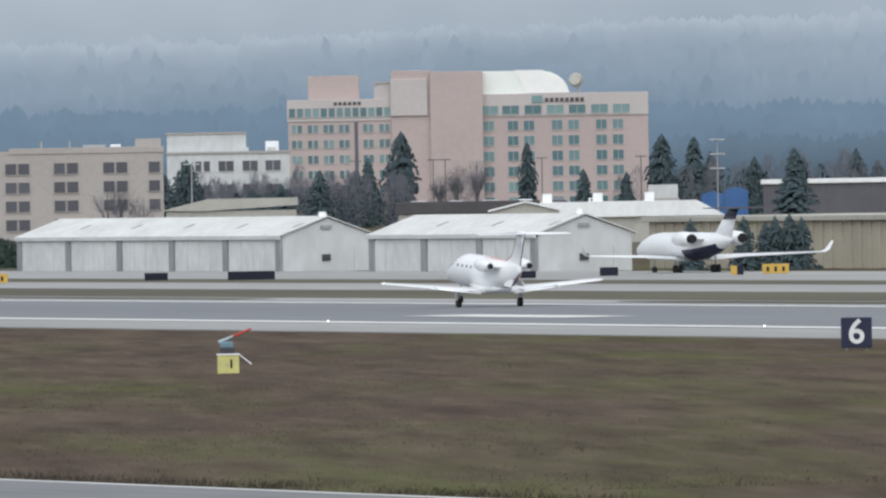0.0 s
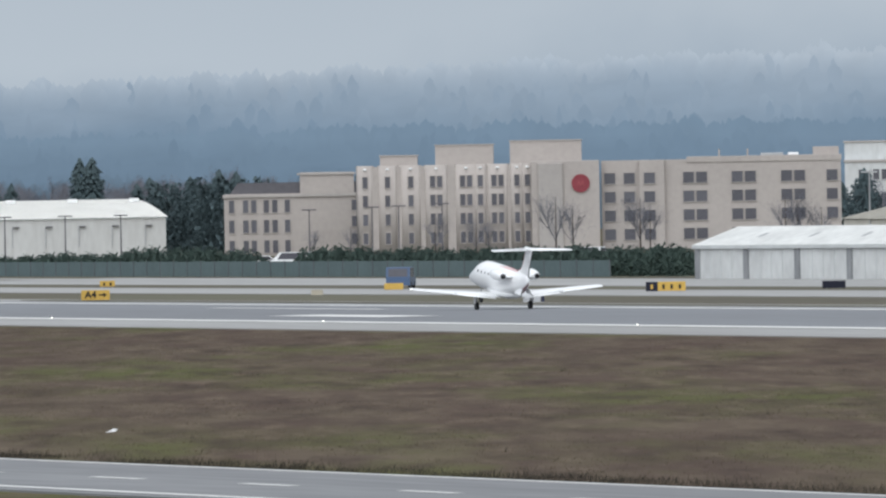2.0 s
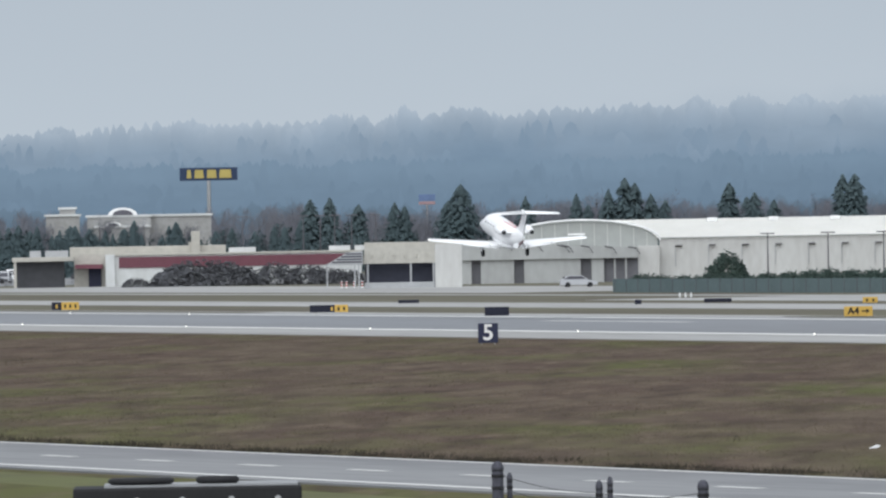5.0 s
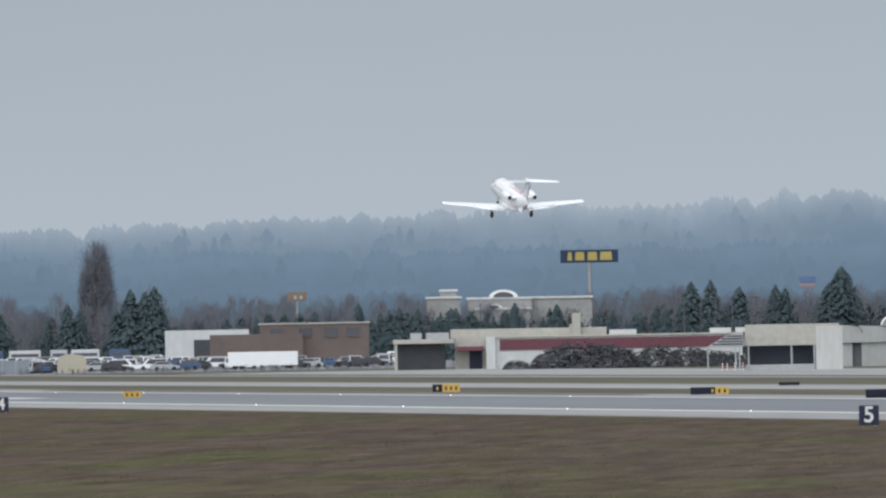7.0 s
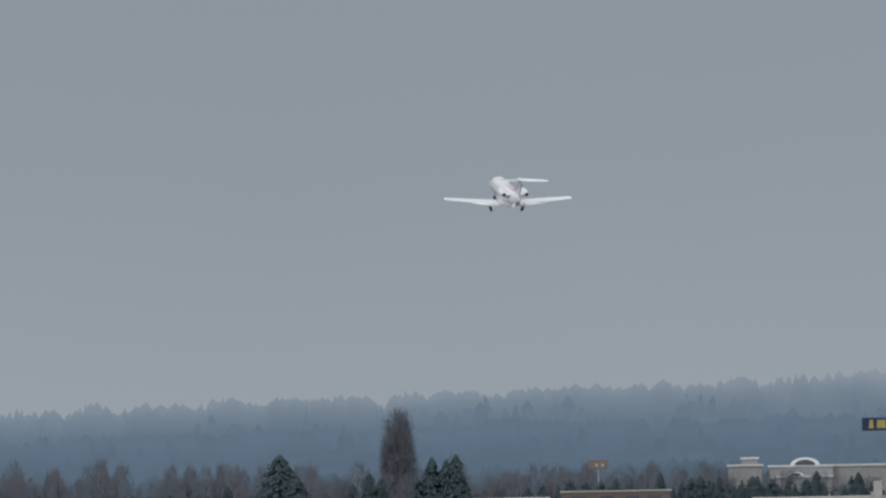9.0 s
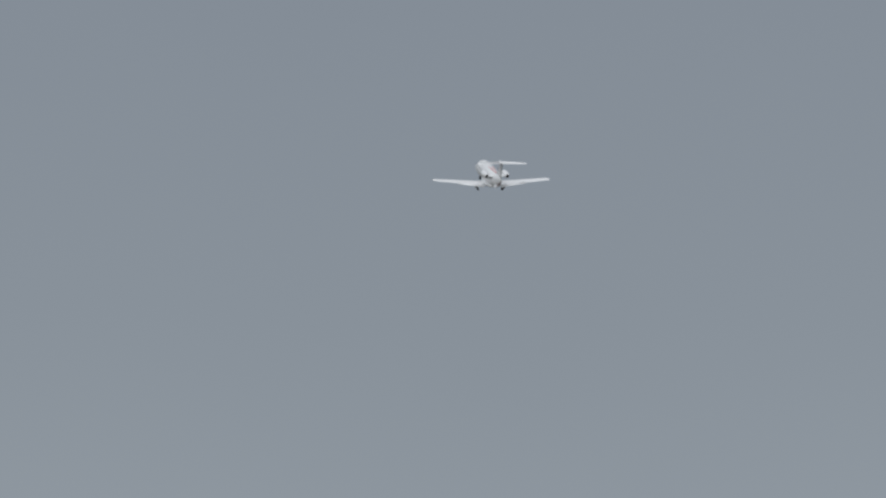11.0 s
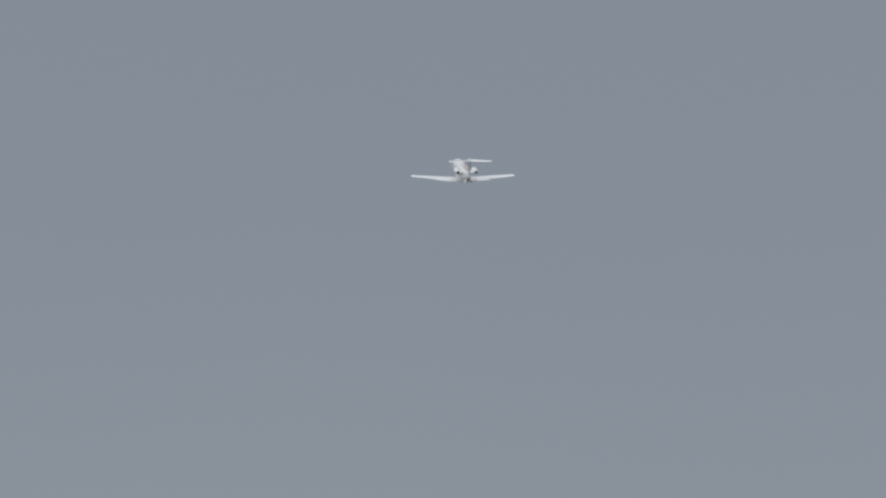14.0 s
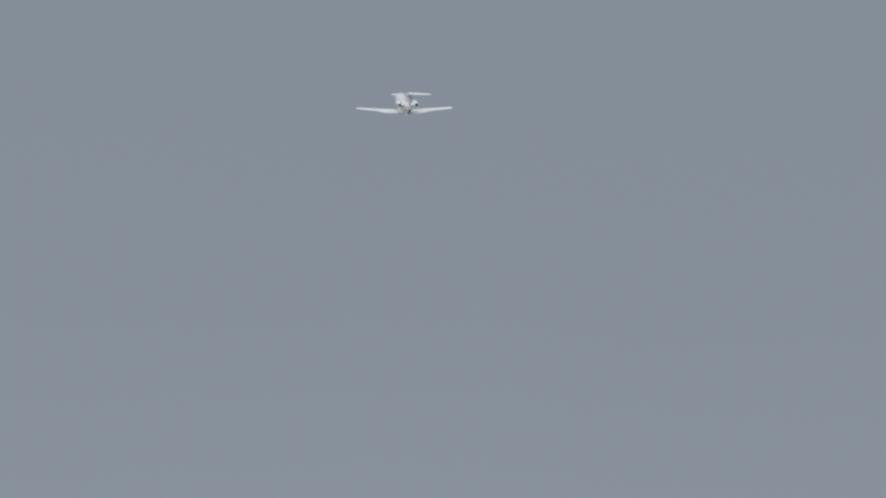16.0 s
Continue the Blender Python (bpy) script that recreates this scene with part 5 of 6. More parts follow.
def build_light_jet():
    """Small business jet: nose to +y, wheels on z = 0, origin below the main wheels."""
    j = thing("light_jet", pose(252, 713, 0), "small white twin-engine business jet with a T-tail and red stripes", "aircraft")
    prof = [(-5.05, 0.05, 0.16, 2.34), (-4.8, 0.15, 0.30, 2.29), (-4.2, 0.33, 0.50, 2.16), (-3.4, 0.53, 0.68, 2.03), (-2.4, 0.68, 0.80, 1.94), (-1.2, 0.77, 0.88, 1.90),
            (0.5, 0.80, 0.92, 1.90), (2.6, 0.80, 0.92, 1.90), (3.4, 0.79, 0.90, 1.89), (4.1, 0.74, 0.80, 1.82), (4.8, 0.64, 0.63, 1.70), (5.5, 0.50, 0.46, 1.58), (6.2, 0.34, 0.31, 1.48), (6.7, 0.17, 0.16, 1.43), (6.9, 0.04, 0.04, 1.42)]

    def girth(y):
        """Half width, half height and middle height of the fuselage at y."""
        ys = [p[0] for p in prof]
        return tuple(float(np.interp(y, ys, [p[k] for p in prof])) for k in (1, 2, 3))
    body = part("fuselage", loft(bmesh.new(), [ellipse(*p, 32) for p in prof]), M_jet, j)
    for i in range(4):
        for s in (-1, 1):
            part("cabin_window", tube(bmesh.new(), (s * 0.70, 0.9 + 0.72 * i, 2.20), (s * 0.772, 0.9 + 0.72 * i, 2.20), 0.085, sides=14), M_glassdark, body)
    ws = [ellipse(y, rx * 1.012, rz * 1.012, zc) for y, rx, rz, zc in ((4.05, 0.745, 0.81, 1.825), (4.4, 0.695, 0.72, 1.765), (4.75, 0.65, 0.645, 1.71))]
    b = bmesh.new()
    loft(b, [r[2:11] + [(p[0] * 0.9, p[1], p[2] - 0.05) for p in r[2:11]][::-1] for r in ws])
    part("windscreen", b, M_glassdark, body, "dark wrapped windscreen")

    def band(a0, a1, y0, y1, n=14):
        """A painted band on the skin between two angles round the fuselage, swung from a0 to a1 along y."""
        bm = bmesh.new()
        rings = []
        for i in range(n + 1):
            y = y0 + (y1 - y0) * i / n
            rx, rz, zc = girth(y)
            mid, half = a0 + (a1 - a0) * (i / n) ** 1.6, 0.03
            rings.append([(k * rx * math.cos(q), y, zc + k * rz * math.sin(q)) for k, q in ((1.012, mid - half), (1.012, mid + half), (0.96, mid + half), (0.96, mid - half))])
        return loft(bm, rings)
    for s in (-1, 1):
        for k, tone in ((0, M_palered), (1, M_palered)):
            lo, hi = 1.30 + 0.11 * k, 1.42 + 0.07 * k
            part("stripe", band(math.pi - lo if s < 0 else lo, math.pi - hi if s < 0 else hi, 0.2 - 0.6 * k, -3.0), tone, body, "red stripe along the upper fuselage")
        wing = part("wing", loft(bmesh.new(), wing_rings([(s * 0.55, 0.95, 2.15, 1.02, 0.13), (s * 1.5, 0.72, 1.78, 1.08, 0.12), (s * 6.08, 0.08, 0.94, 1.47, 0.11), (s * 6.28, -0.02, 0.80, 1.49, 0.09), (s * 6.36, -0.16, 0.5, 1.50, 0.06)], 14)), M_jet, j)
        part("boot", loft(bmesh.new(), wing_rings([(s * 1.6, 0.725, 0.16, 1.09, 0.5), (s * 6.08, 0.105, 0.10, 1.472, 0.45)], 4)), M_metal, wing, "grey de-icing leading edge")
        part("flap", loft(bmesh.new(), wing_rings([(s * 0.95, 0.0, 0.55, 0.0, 0.09), (s * 3.7, 0.27, 0.44, 0.24, 0.09)], 5)), M_jet, wing, "lowered white flap", pose(0, -0.96, 0.965, 9, 0, 0))
        for x in (1.5, 3.5):
            part("flap_fairing", loft(bmesh.new(), [[(s * x + r * math.cos(q), y, 0.93 + 0.085 * x + 0.7 * r * math.sin(q)) for q in (2 * math.pi * i / 8 for i in range(8))] for y, r in ((-0.35, 0.01), (-0.7, 0.07), (-1.2, 0.06), (-1.55, 0.01))]), M_jet, wing)
        part("tip_light", boxed(min(s * 6.28, s * 6.38), max(s * 6.28, s * 6.38), -0.62, -0.50, 1.45, 1.50, 0.02), M_lamp if s < 0 else M_white, wing, "wing tip light")
        # engine pod on its pylon
        ex, ez = s * 1.13, 2.46
        nac = [(0.02, 0.235), (-0.08, 0.29), (-0.5, 0.345), (-1.1, 0.345), (-1.6, 0.27), (-1.95, 0.185)]
        rings = [[(ex + r * math.cos(k), y - 1.35, ez + r * math.sin(k)) for k in (2 * math.pi * i / 24 for i in range(24))] for y, r in nac]
        eng = part("engine", loft(bmesh.new(), rings), M_jet, j, "white jet engine pod with a dark exhaust")
        part("exhaust", tube(bmesh.new(), (ex, -3.22, ez), (ex, -3.40, ez), 0.185, 0.15, 18), M_dark, eng, "dark metal exhaust")
        part("exhaust_core", tube(bmesh.new(), (ex, -3.3, ez), (ex, -3.44, ez), 0.135, 0.12, 16), M_black, eng)
        part("intake", tube(bmesh.new(), (ex, -1.36, ez), (ex, -1.31, ez), 0.21, sides=18), M_black, eng)
        part("pylon", loft(bmesh.new(), [[(s * x, y, z) for y, z in ((-1.7, ez - 0.10), (-1.7, ez + 0.02), (-3.3, ez - 0.02), (-3.3, ez - 0.08))] for x in (0.35, 0.95)]), M_jet, eng)
        tp = part("tailplane", loft(bmesh.new(), wing_rings([(0.0, -4.40, 1.12, 4.34, 0.11), (s * 2.5, -5.25, 0.66, 4.34, 0.10), (s * 2.65, -5.42, 0.44, 4.34, 0.08)])), M_jet, j)
        part("tail_boot", loft(bmesh.new(), wing_rings([(s * 0.1, -4.40, 0.1, 4.345, 0.4), (s * 2.4, -5.20, 0.07, 4.345, 0.4)], 4)), M_metal, tp)
        part("elevator_line", boxed(min(s * 0.2, s * 2.4), max(s * 0.2, s * 2.4), -5.52, -5.50, 4.27, 4.30), M_metal, tp)
    fin = []
    for z, le, ch, th in ((2.20, -1.9, 3.02, 0.035), (2.62, -2.35, 2.68, 0.04), (2.80, -2.95, 2.14, 0.055), (2.98, -3.55, 1.62, 0.075), (3.25, -3.86, 1.42, 0.09), (3.75, -4.18, 1.32, 0.095), (4.30, -4.50, 1.24, 0.095)):
        up = [(0.5 * th * ch * 2.6 * (math.sqrt(k) * 0.6 - 0.2 * k - 0.4 * k * k) + 0.012, le - ch * k, z) for k in [i / 10 for i in range(11)]]
        fin.append(up + [(-x, y, zz) for x, y, zz in up[::-1]])
    fn = part("fin", loft(bmesh.new(), fin), M_jet, j)
    edge = bmesh.new()
    for (z, le), (z2, le2) in zip(((2.64, -2.4), (2.80, -2.95), (2.98, -3.55), (3.25, -3.86), (3.7, -4.15)), ((2.80, -2.95), (2.98, -3.55), (3.25, -3.86), (3.7, -4.15), (4.05, -4.35))):
        tube(edge, (0, le + 0.01, z), (0, le2 + 0.01, z2), 0.028, sides=6)
    part("leading_edge", edge, M_darkred, fn, "dark red leading edge of the fin")
    rud = bmesh.new()
    for (y, z), (y2, z2) in (((-4.95, 2.45), (-5.30, 3.30)), ((-5.30, 3.30), (-5.74, 4.25))):
        tube(rud, (0, y, z), (0, y2, z2), 0.03, sides=6)
    part("rudder_edge", rud, M_dark, fn, "dark trailing edge of the rudder")
    part("bullet", loft(bmesh.new(), [ellipse(y, r, r, 4.35, 12) for y, r in ((-4.1, 0.02), (-4.45, 0.10), (-5.5, 0.11), (-6.0, 0.02))]), M_jet, fn)
    m = bmesh.new()
    loft(m, [[(1.014 * rx * math.cos(q), y, zc + 1.014 * rz * math.sin(q)) for q in [math.pi * (1.34 + 0.32 * i / 12) for i in range(13)]] + [(0, y, zc - 0.5 * rz)] for y, rx, rz, zc in prof[:4]])
    part("tail_underside", m, M_undertail, body, "dull maroon paint under the tail")
    part("belly", loft(bmesh.new(), [[(x, y, z) for x, z in ((-w, 1.25), (-w * 0.85, zb + 0.04), (-w * 0.4, zb - 0.05), (w * 0.4, zb - 0.05), (w * 0.85, zb + 0.04), (w, 1.25))] for y, w, zb in ((-2.7, 0.25, 1.18), (-1.9, 0.66, 0.96), (0.2, 0.80, 0.86), (1.3, 0.70, 0.90), (2.0, 0.25, 1.02))]), M_jet, j, "white belly fairing")
    for s in (-1, 1):
        part("ventral_fin", prism([(s * 0.22, 1.75), (s * 0.26, 1.75), (s * 0.42, 1.40), (s * 0.38, 1.40)], -4.6, -3.5), M_jet, j)
    for s in (-1, 1):
        leg = bmesh.new()
        tube(leg, (0, 0, 0.12), (0, 0, -0.62), 0.055, 0.05, 10)
        tube(leg, (0, 0.16, -0.05), (0, 0.02, -0.5), 0.03, 0.03, 8)
        leg_ob = part("main_gear", leg, M_metal, j, "main landing gear leg", pose(s * 1.78, 0.0, 0.95))
        part("tyre", tube(bmesh.new(), (-0.085, 0, -0.68), (0.085, 0, -0.68), 0.27, sides=22), M_black, leg_ob)
        part("rim", tube(bmesh.new(), (-0.09, 0, -0.68), (0.09, 0, -0.68), 0.13, sides=16), M_dark, leg_ob)
        part("gear_door", boxed(s * 0.14 - 0.015, s * 0.14 + 0.015, -0.16, 0.16, -0.52, -0.02, 0.01), M_jet, leg_ob)
        GEAR.append((leg_ob, s))
    leg = bmesh.new()
    tube(leg, (0, 0, 0.15), (0, 0, -0.85), 0.045, 0.04, 10)
    ng = part("nose_gear", leg, M_metal, j, "nose landing gear leg", pose(0, 4.7, 1.05))
    part("tyre", tube(bmesh.new(), (-0.07, 0, -0.84), (0.07, 0, -0.84), 0.21, sides=20), M_black, ng)
    GEAR.append((ng, 0))
    return j


GEAR = []


def build_parked_jet():
    """Larger business jet with winglets, seen on the taxiway before the beige wall."""
    j = thing("business_jet", pose(346.6, 936.5, 0) @ Matrix.Diagonal((1, 1, 0.88, 1)), "white business jet with a dark tail and upturned wing tips", "aircraft")
    prof = [(-8.6, 0.06, 0.08, 2.75), (-8.0, 0.25, 0.28, 2.72), (-6.6, 0.55, 0.60, 2.60), (-5.0, 0.85, 0.88, 2.45), (-3.0, 1.06, 1.08, 2.28), (-1.0, 1.13, 1.15, 2.22),
            (5.5, 1.13, 1.15, 2.22), (7.0, 1.10, 1.08, 2.18), (8.2, 0.98, 0.88, 2.05), (9.3, 0.75, 0.62, 1.9), (10.2, 0.42, 0.35, 1.8), (10.7, 0.06, 0.05, 1.76)]
    body = part("fuselage", loft(bmesh.new(), [ellipse(*p) for p in prof]), M_white, j)
    m = bmesh.new()
    loft(m, [[p for p in ellipse(y, rx * 1.012, rz * 1.012, zc)[13:24]] + [(0, y, zc)] for y, rx, rz, zc in prof[2:6]])
    part("dark_belly", m, M_navy, body, "dark painted belly")
    for s in (-1, 1):
        w = part("wing", loft(bmesh.new(), wing_rings([(s * 0.8, 2.6, 4.2, 1.28, 0.12), (s * 3.6, 0.7, 2.7, 1.48, 0.11), (s * 9.0, -2.4, 1.2, 1.62, 0.10)])), M_white, j)
        part("winglet", loft(bmesh.new(), wing_rings([(s * 9.0, -2.4, 1.2, 1.62, 0.08), (s * 9.3, -2.75, 0.95, 1.8, 0.08), (s * 9.6, -3.3, 0.5, 2.5, 0.08)])), M_white, w)
        nac = [(0.0, 0.45), (-0.2, 0.55), (-1.2, 0.62), (-2.2, 0.56), (-2.9, 0.42)]
        e = part("engine", loft(bmesh.new(), [[(s * 1.95 + r * math.cos(k), y - 2.6, 2.85 + r * math.sin(k)) for k in (2 * math.pi * i / 20 for i in range(20))] for y, r in nac]), M_white, j, "white engine pod with a dark exhaust")
        part("exhaust", tube(bmesh.new(), (s * 1.95, -5.4, 2.85), (s * 1.95, -5.75, 2.85), 0.42, 0.33, 16), M_black, e)
        part("pylon", boxed(min(s * 0.8, s * 1.5), max(s * 0.8, s * 1.5), -5.0, -3.2, 2.8, 2.95), M_white, e)
        part("tailplane", loft(bmesh.new(), wing_rings([(0, -8.2, 1.9, 5.35, 0.1), (s * 2.6, -9.5, 0.8, 5.35, 0.1)])), M_dark, j, "dark tailplane")
        g = part("main_gear", tube(bmesh.new(), (s * 1.45, -1.2, 0.35), (s * 1.45, -1.2, 1.4), 0.09), M_metal, j)
        for q in (-0.18, 0.18):
            part("tyre", tube(bmesh.new(), (s * 1.45 + q - 0.11, -1.2, 0.36), (s * 1.45 + q + 0.11, -1.2, 0.36), 0.36, sides=18), M_black, g)
    fin = []
    for z, le, ch, th in ((2.9, -4.6, 4.0, 0.06), (3.6, -5.6, 3.2, 0.09), (4.4, -6.7, 2.6, 0.09)):
        up = [(0.5 * th * ch * 2.6 * (math.sqrt(k) * 0.6 - 0.2 * k - 0.4 * k * k) + 0.01, le - ch * k, z) for k in [i / 8 for i in range(9)]]
        fin.append(up + [(-x, y, zz) for x, y, zz in up[::-1]])
    part("fin", loft(bmesh.new(), fin), M_white, j)
    fin2 = []
    for z, le, ch, th in ((4.4, -6.7, 2.6, 0.095), (5.3, -8.0, 2.0, 0.095)):
        up = [(0.5 * th * ch * 2.6 * (math.sqrt(k) * 0.6 - 0.2 * k - 0.4 * k * k) + 0.012, le - ch * k, z) for k in [i / 8 for i in range(9)]]
        fin2.append(up + [(-x, y, zz) for x, y, zz in up[::-1]])
    part("fin_top", loft(bmesh.new(), fin2), M_navy, j, "dark blue fin top")
    g = part("nose_gear", tube(bmesh.new(), (0, 7.6, 0.3), (0, 7.6, 1.3), 0.07), M_metal, j)
    part("tyre", tube(bmesh.new(), (-0.1, 7.6, 0.28), (0.1, 7.6, 0.28), 0.28, sides=16), M_black, g)
    return j


JET = build_light_jet()
build_parked_jet()


# ---- signs, markers and small things ----
def lettering(text, size, material, parent, m):
    c = bpy.data.curves.new("digit", "FONT")
    c.body, c.size, c.extrude, c.align_x, c.align_y = text, size, 0.01, "CENTER", "CENTER"
    c.offset = 0.02
    tmp = new("digit", c)
    me = bpy.data.meshes.new_from_object(tmp.evaluated_get(bpy.context.evaluated_depsgraph_get()))
    bpy.data.objects.remove(tmp)
    ob = new("digit", me)
    me.materials.clear()
    me.materials.append(material)
    ob.parent, ob.matrix_basis = parent, m
    return ob


def distance_sign(az, d, text):
    s = thing("distance_sign", spot(az, d), "square navy runway sign with a white number " + text, "sign", "runway distance signs")
    b = part("panel", boxed(-0.61, 0.61, -0.15, 0.15, 0.10, 1.30, 0.03), M_navy, s)
    lettering(text, 1.35, M_paint, b, pose(0, -0.17, 0.70, 90, 0, 0))
    for x in (-0.4, 0.4):
        part("leg", tube(bmesh.new(), (x, 0, 0), (x, 0, 0.14), 0.04), M_metal, s)


def taxi_sign(az, d, w, h, layout, label):
    """A low taxiway sign: a row of yellow or dark panels with unreadable marks as bars."""
    s = thing("taxiway_sign", spot(az, d), label, "sign", "taxiway signs")
    x = -w / 2
    for k, (part_w, yellow, bars) in enumerate(layout):
        p = part("panel", boxed(x, x + part_w * w, -0.12, 0.12, 0.12, h, 0.02), M_yellow if yellow else M_board, s)
        for i in range(bars):
            bx = x + part_w * w * (i + 0.7) / (bars + 0.4)
            part("mark", boxed(bx - 0.09, bx + 0.09, -0.135, -0.12, h * 0.35, h * 0.75), M_black if yellow else M_yellow, p)
        x += part_w * w
    for q in (-0.35, 0.35):
        part("leg", tube(bmesh.new(), (q * w, 0, 0), (q * w, 0, 0.16), 0.04), M_metal, s)
    return p


def marker_box(az, d, w, h, label="low dark grey equipment board beside the taxiway"):
    s = thing("equipment_board", spot(az, d), label, "sign", "dark boards")
    part("panel", boxed(-w / 2, w / 2, -0.12, 0.12, 0.1, h, 0.03), M_board, s)
    for q in (-0.3, 0.3):
        part("leg", tube(bmesh.new(), (q * w, 0, 0), (q * w, 0, 0.14), 0.04), M_metal, s)


def build_signs():
    distance_sign(20.989, 545.8, "6")
    distance_sign(13.507, 842.2, "5")
    distance_sign(9.918, 1131.7, "4")
    Y1 = ((1.0, True, 3),)
    MIX = ((0.36, False, 1), (0.64, True, 3))
    a4 = taxi_sign(15.04, 1022, 2.1, 0.85, ((1.0, True, 0),), "yellow taxiway sign reading A4 with a dark arrow")
    lettering("A4", 0.72, M_black, a4, pose(-0.36, -0.135, 0.50, 90, 0, 0))
    part("arrow", prism([(0.25, 0.45), (0.6, 0.45), (0.6, 0.33), (0.85, 0.50), (0.6, 0.67), (0.6, 0.55), (0.25, 0.55)], -0.14, -0.12), M_black, a4)
    taxi_sign(15.09, 1194, 1.3, 0.62, ((1.0, True, 2),), "small yellow taxiway sign")
    taxi_sign(11.76, 1315, 2.6, 0.85, MIX, "yellow and black taxiway sign")
    taxi_sign(12.85, 1196, 3.3, 0.75, ((0.5, False, 0), (0.15, False, 1), (0.35, True, 2)), "dark and yellow taxiway sign")
    taxi_sign(10.46, 1315, 1.7, 0.7, Y1, "yellow taxiway sign with dark marks")
    taxi_sign(20.66, 965, 1.85, 0.8, Y1, "yellow taxiway sign with dark marks")
    taxi_sign(20.50, 960, 0.9, 0.75, ((0.5, True, 0), (0.5, False, 0)), "orange and dark taxiway sign")
    taxi_sign(16.275, 1082, 1.5, 0.62, ((1.0, True, 0),), "plain yellow taxiway sign before the van")
    taxi_sign(17.40, 1010, 2.9, 0.8, ((0.3, False, 1), (0.7, True, 3)), "black and yellow taxiway sign with small marks")
    marker_box(18.096, 1011, 1.7, 0.65)
    marker_box(18.490, 1000, 3.4, 0.72)
    marker_box(13.545, 1110, 1.95, 0.8)
    marker_box(14.46, 1248, 2.5, 0.45)
    marker_box(13.18, 1330, 2.0, 0.4)
    marker_box(19.97, 975, 1.3, 0.7, "dark grey box beside the taxiway")
    marker_box(19.62, 965, 1.6, 0.6, "dark grey box beside the taxiway")
    c = thing("equipment_cabinet", spot(16.852, 935), "pale grey equipment cabinet with a dark end on the verge", "cabinet")
    part("body", boxed(-0.70, 0.48, -0.3, 0.3, 0.05, 0.76, 0.03), M_cargrey, c)
    part("plinth", boxed(-0.75, 0.75, -0.35, 0.35, 0.0, 0.06), M_conc, c)
    part("end_box", prism([(0.50, 0.05), (0.76, 0.05), (0.70, 0.80), (0.58, 0.80)], -0.25, 0.25), M_navy, c, "dark blue end box")
    c = thing("junction_box", spot(15.957, 1047), "small tan junction box on the verge", "junction box")
    part("body", boxed(-0.45, 0.45, -0.25, 0.25, 0.02, 0.42, 0.04), M_beigemetal, c)
    part("lid", boxed(-0.48, 0.48, -0.28, 0.28, 0.42, 0.46, 0.01), M_cream, c)
    marker_box(14.13, 1240, 0.6, 0.5, "small grey cabinet beside the taxiway")
    # yellow equipment box with a wind indicator behind it
    b = thing("yellow_equipment_box", spot(18.388, 511), "pale yellow painted equipment box on the grass", "equipment box")
    part("box", boxed(-0.40, 0.40, -0.3, 0.3, 0.0, 0.68, 0.02), M_paleyellow, b)
    part("lid", boxed(-0.43, 0.43, -0.33, 0.33, 0.68, 0.73, 0.015), M_white, b, "white lid")
    part("side_flap", prism([(0.43, 0.70), (0.86, 0.36), (0.86, 0.31), (0.43, 0.66)], -0.3, 0.3), M_white, b, "white sloping flap")
    part("mark", boxed(0.07, 0.15, -0.32, -0.30, 0.2, 0.52), M_black, b)
    part("mark", boxed(-0.30, -0.27, -0.32, -0.30, 0.25, 0.45), M_beigemetal, b)
    part("mark", boxed(-0.06, 0.0, -0.32, -0.30, 0.25, 0.38), M_beigemetal, b)
    w = thing("wind_indicator", spot(18.385, 520), "low wind indicator with a red and white tilted tee", "wind indicator")
    part("stand", boxed(-0.28, 0.28, -0.2, 0.2, 0.0, 0.86, 0.03), M_dark, w)
    part("housing", boxed(-0.28, 0.22, -0.18, 0.18, 0.84, 1.08, 0.06), mat("dull_blue_paint", (0.17, 0.27, 0.33), 0.5), w)
    arm = bmesh.new()
    tube(arm, (-0.32, 0, 1.06), (0.22, 0, 1.27), 0.06, 0.05, 10)
    part("arm", arm, mat("pale_blue_paint", (0.42, 0.5, 0.52), 0.5), w)
    part("red_arm", tube(bmesh.new(), (0.22, 0, 1.27), (0.90, 0, 1.54), 0.045, 0.04, 10), M_redpaint, w, "red arm tip")
    for x, y in [(219.6, 523 + 60.96 * k) for k in range(17)] + [(254.5, 1170 + 50.5 * k) for k in range(8)]:
        l_ = thing("runway_light", pose(x, y, 0), "small white runway edge light", "light", "runway edge lights")
        part("stem", tube(bmesh.new(), (0, 0, 0), (0, 0, 0.14), 0.04), M_metal, l_)
        part("lens", tube(bmesh.new(), (0, 0, 0.14), (0, 0, 0.22), 0.045, 0.035, 10), M_lamp, l_)
    for az in (14.303, 14.327, 14.350):
        w = thing("marker_post", spot(az, 1357), "short white marker post on the verge", "marker post", "white marker posts")
        part("shaft", tube(bmesh.new(), (0, 0, 0), (0, 0, 0.5), 0.08, 0.07, 10), M_white, w)
        part("foot", boxed(-0.14, 0.14, -0.14, 0.14, 0, 0.05), M_conc, w)
    for az in (12.905, 12.925, 12.957, 12.99):
        w = thing("bollard", spot(az, 1722), "red and white striped bollard before the loading bay", "bollard", "loading bay bollards")
        part("shaft", tube(bmesh.new(), (0, 0, 0), (0, 0, 0.95), 0.11, 0.11, 12), M_white, w)
        for z in (0.3, 0.65):
            part("stripe", tube(bmesh.new(), (0, 0, z), (0, 0, z + 0.16), 0.115, 0.115, 12), M_redpaint, w, "red stripe")
    p = thing("litter", pose(111.2, 412.2, 0), "white piece of litter on the grass", "litter")
    part("sheet", prism([(-0.17, 0.01), (0.08, 0.02), (0.17, 0.10), (0.08, 0.12), (-0.04, 0.06)], -0.1, 0.1), M_white, p)


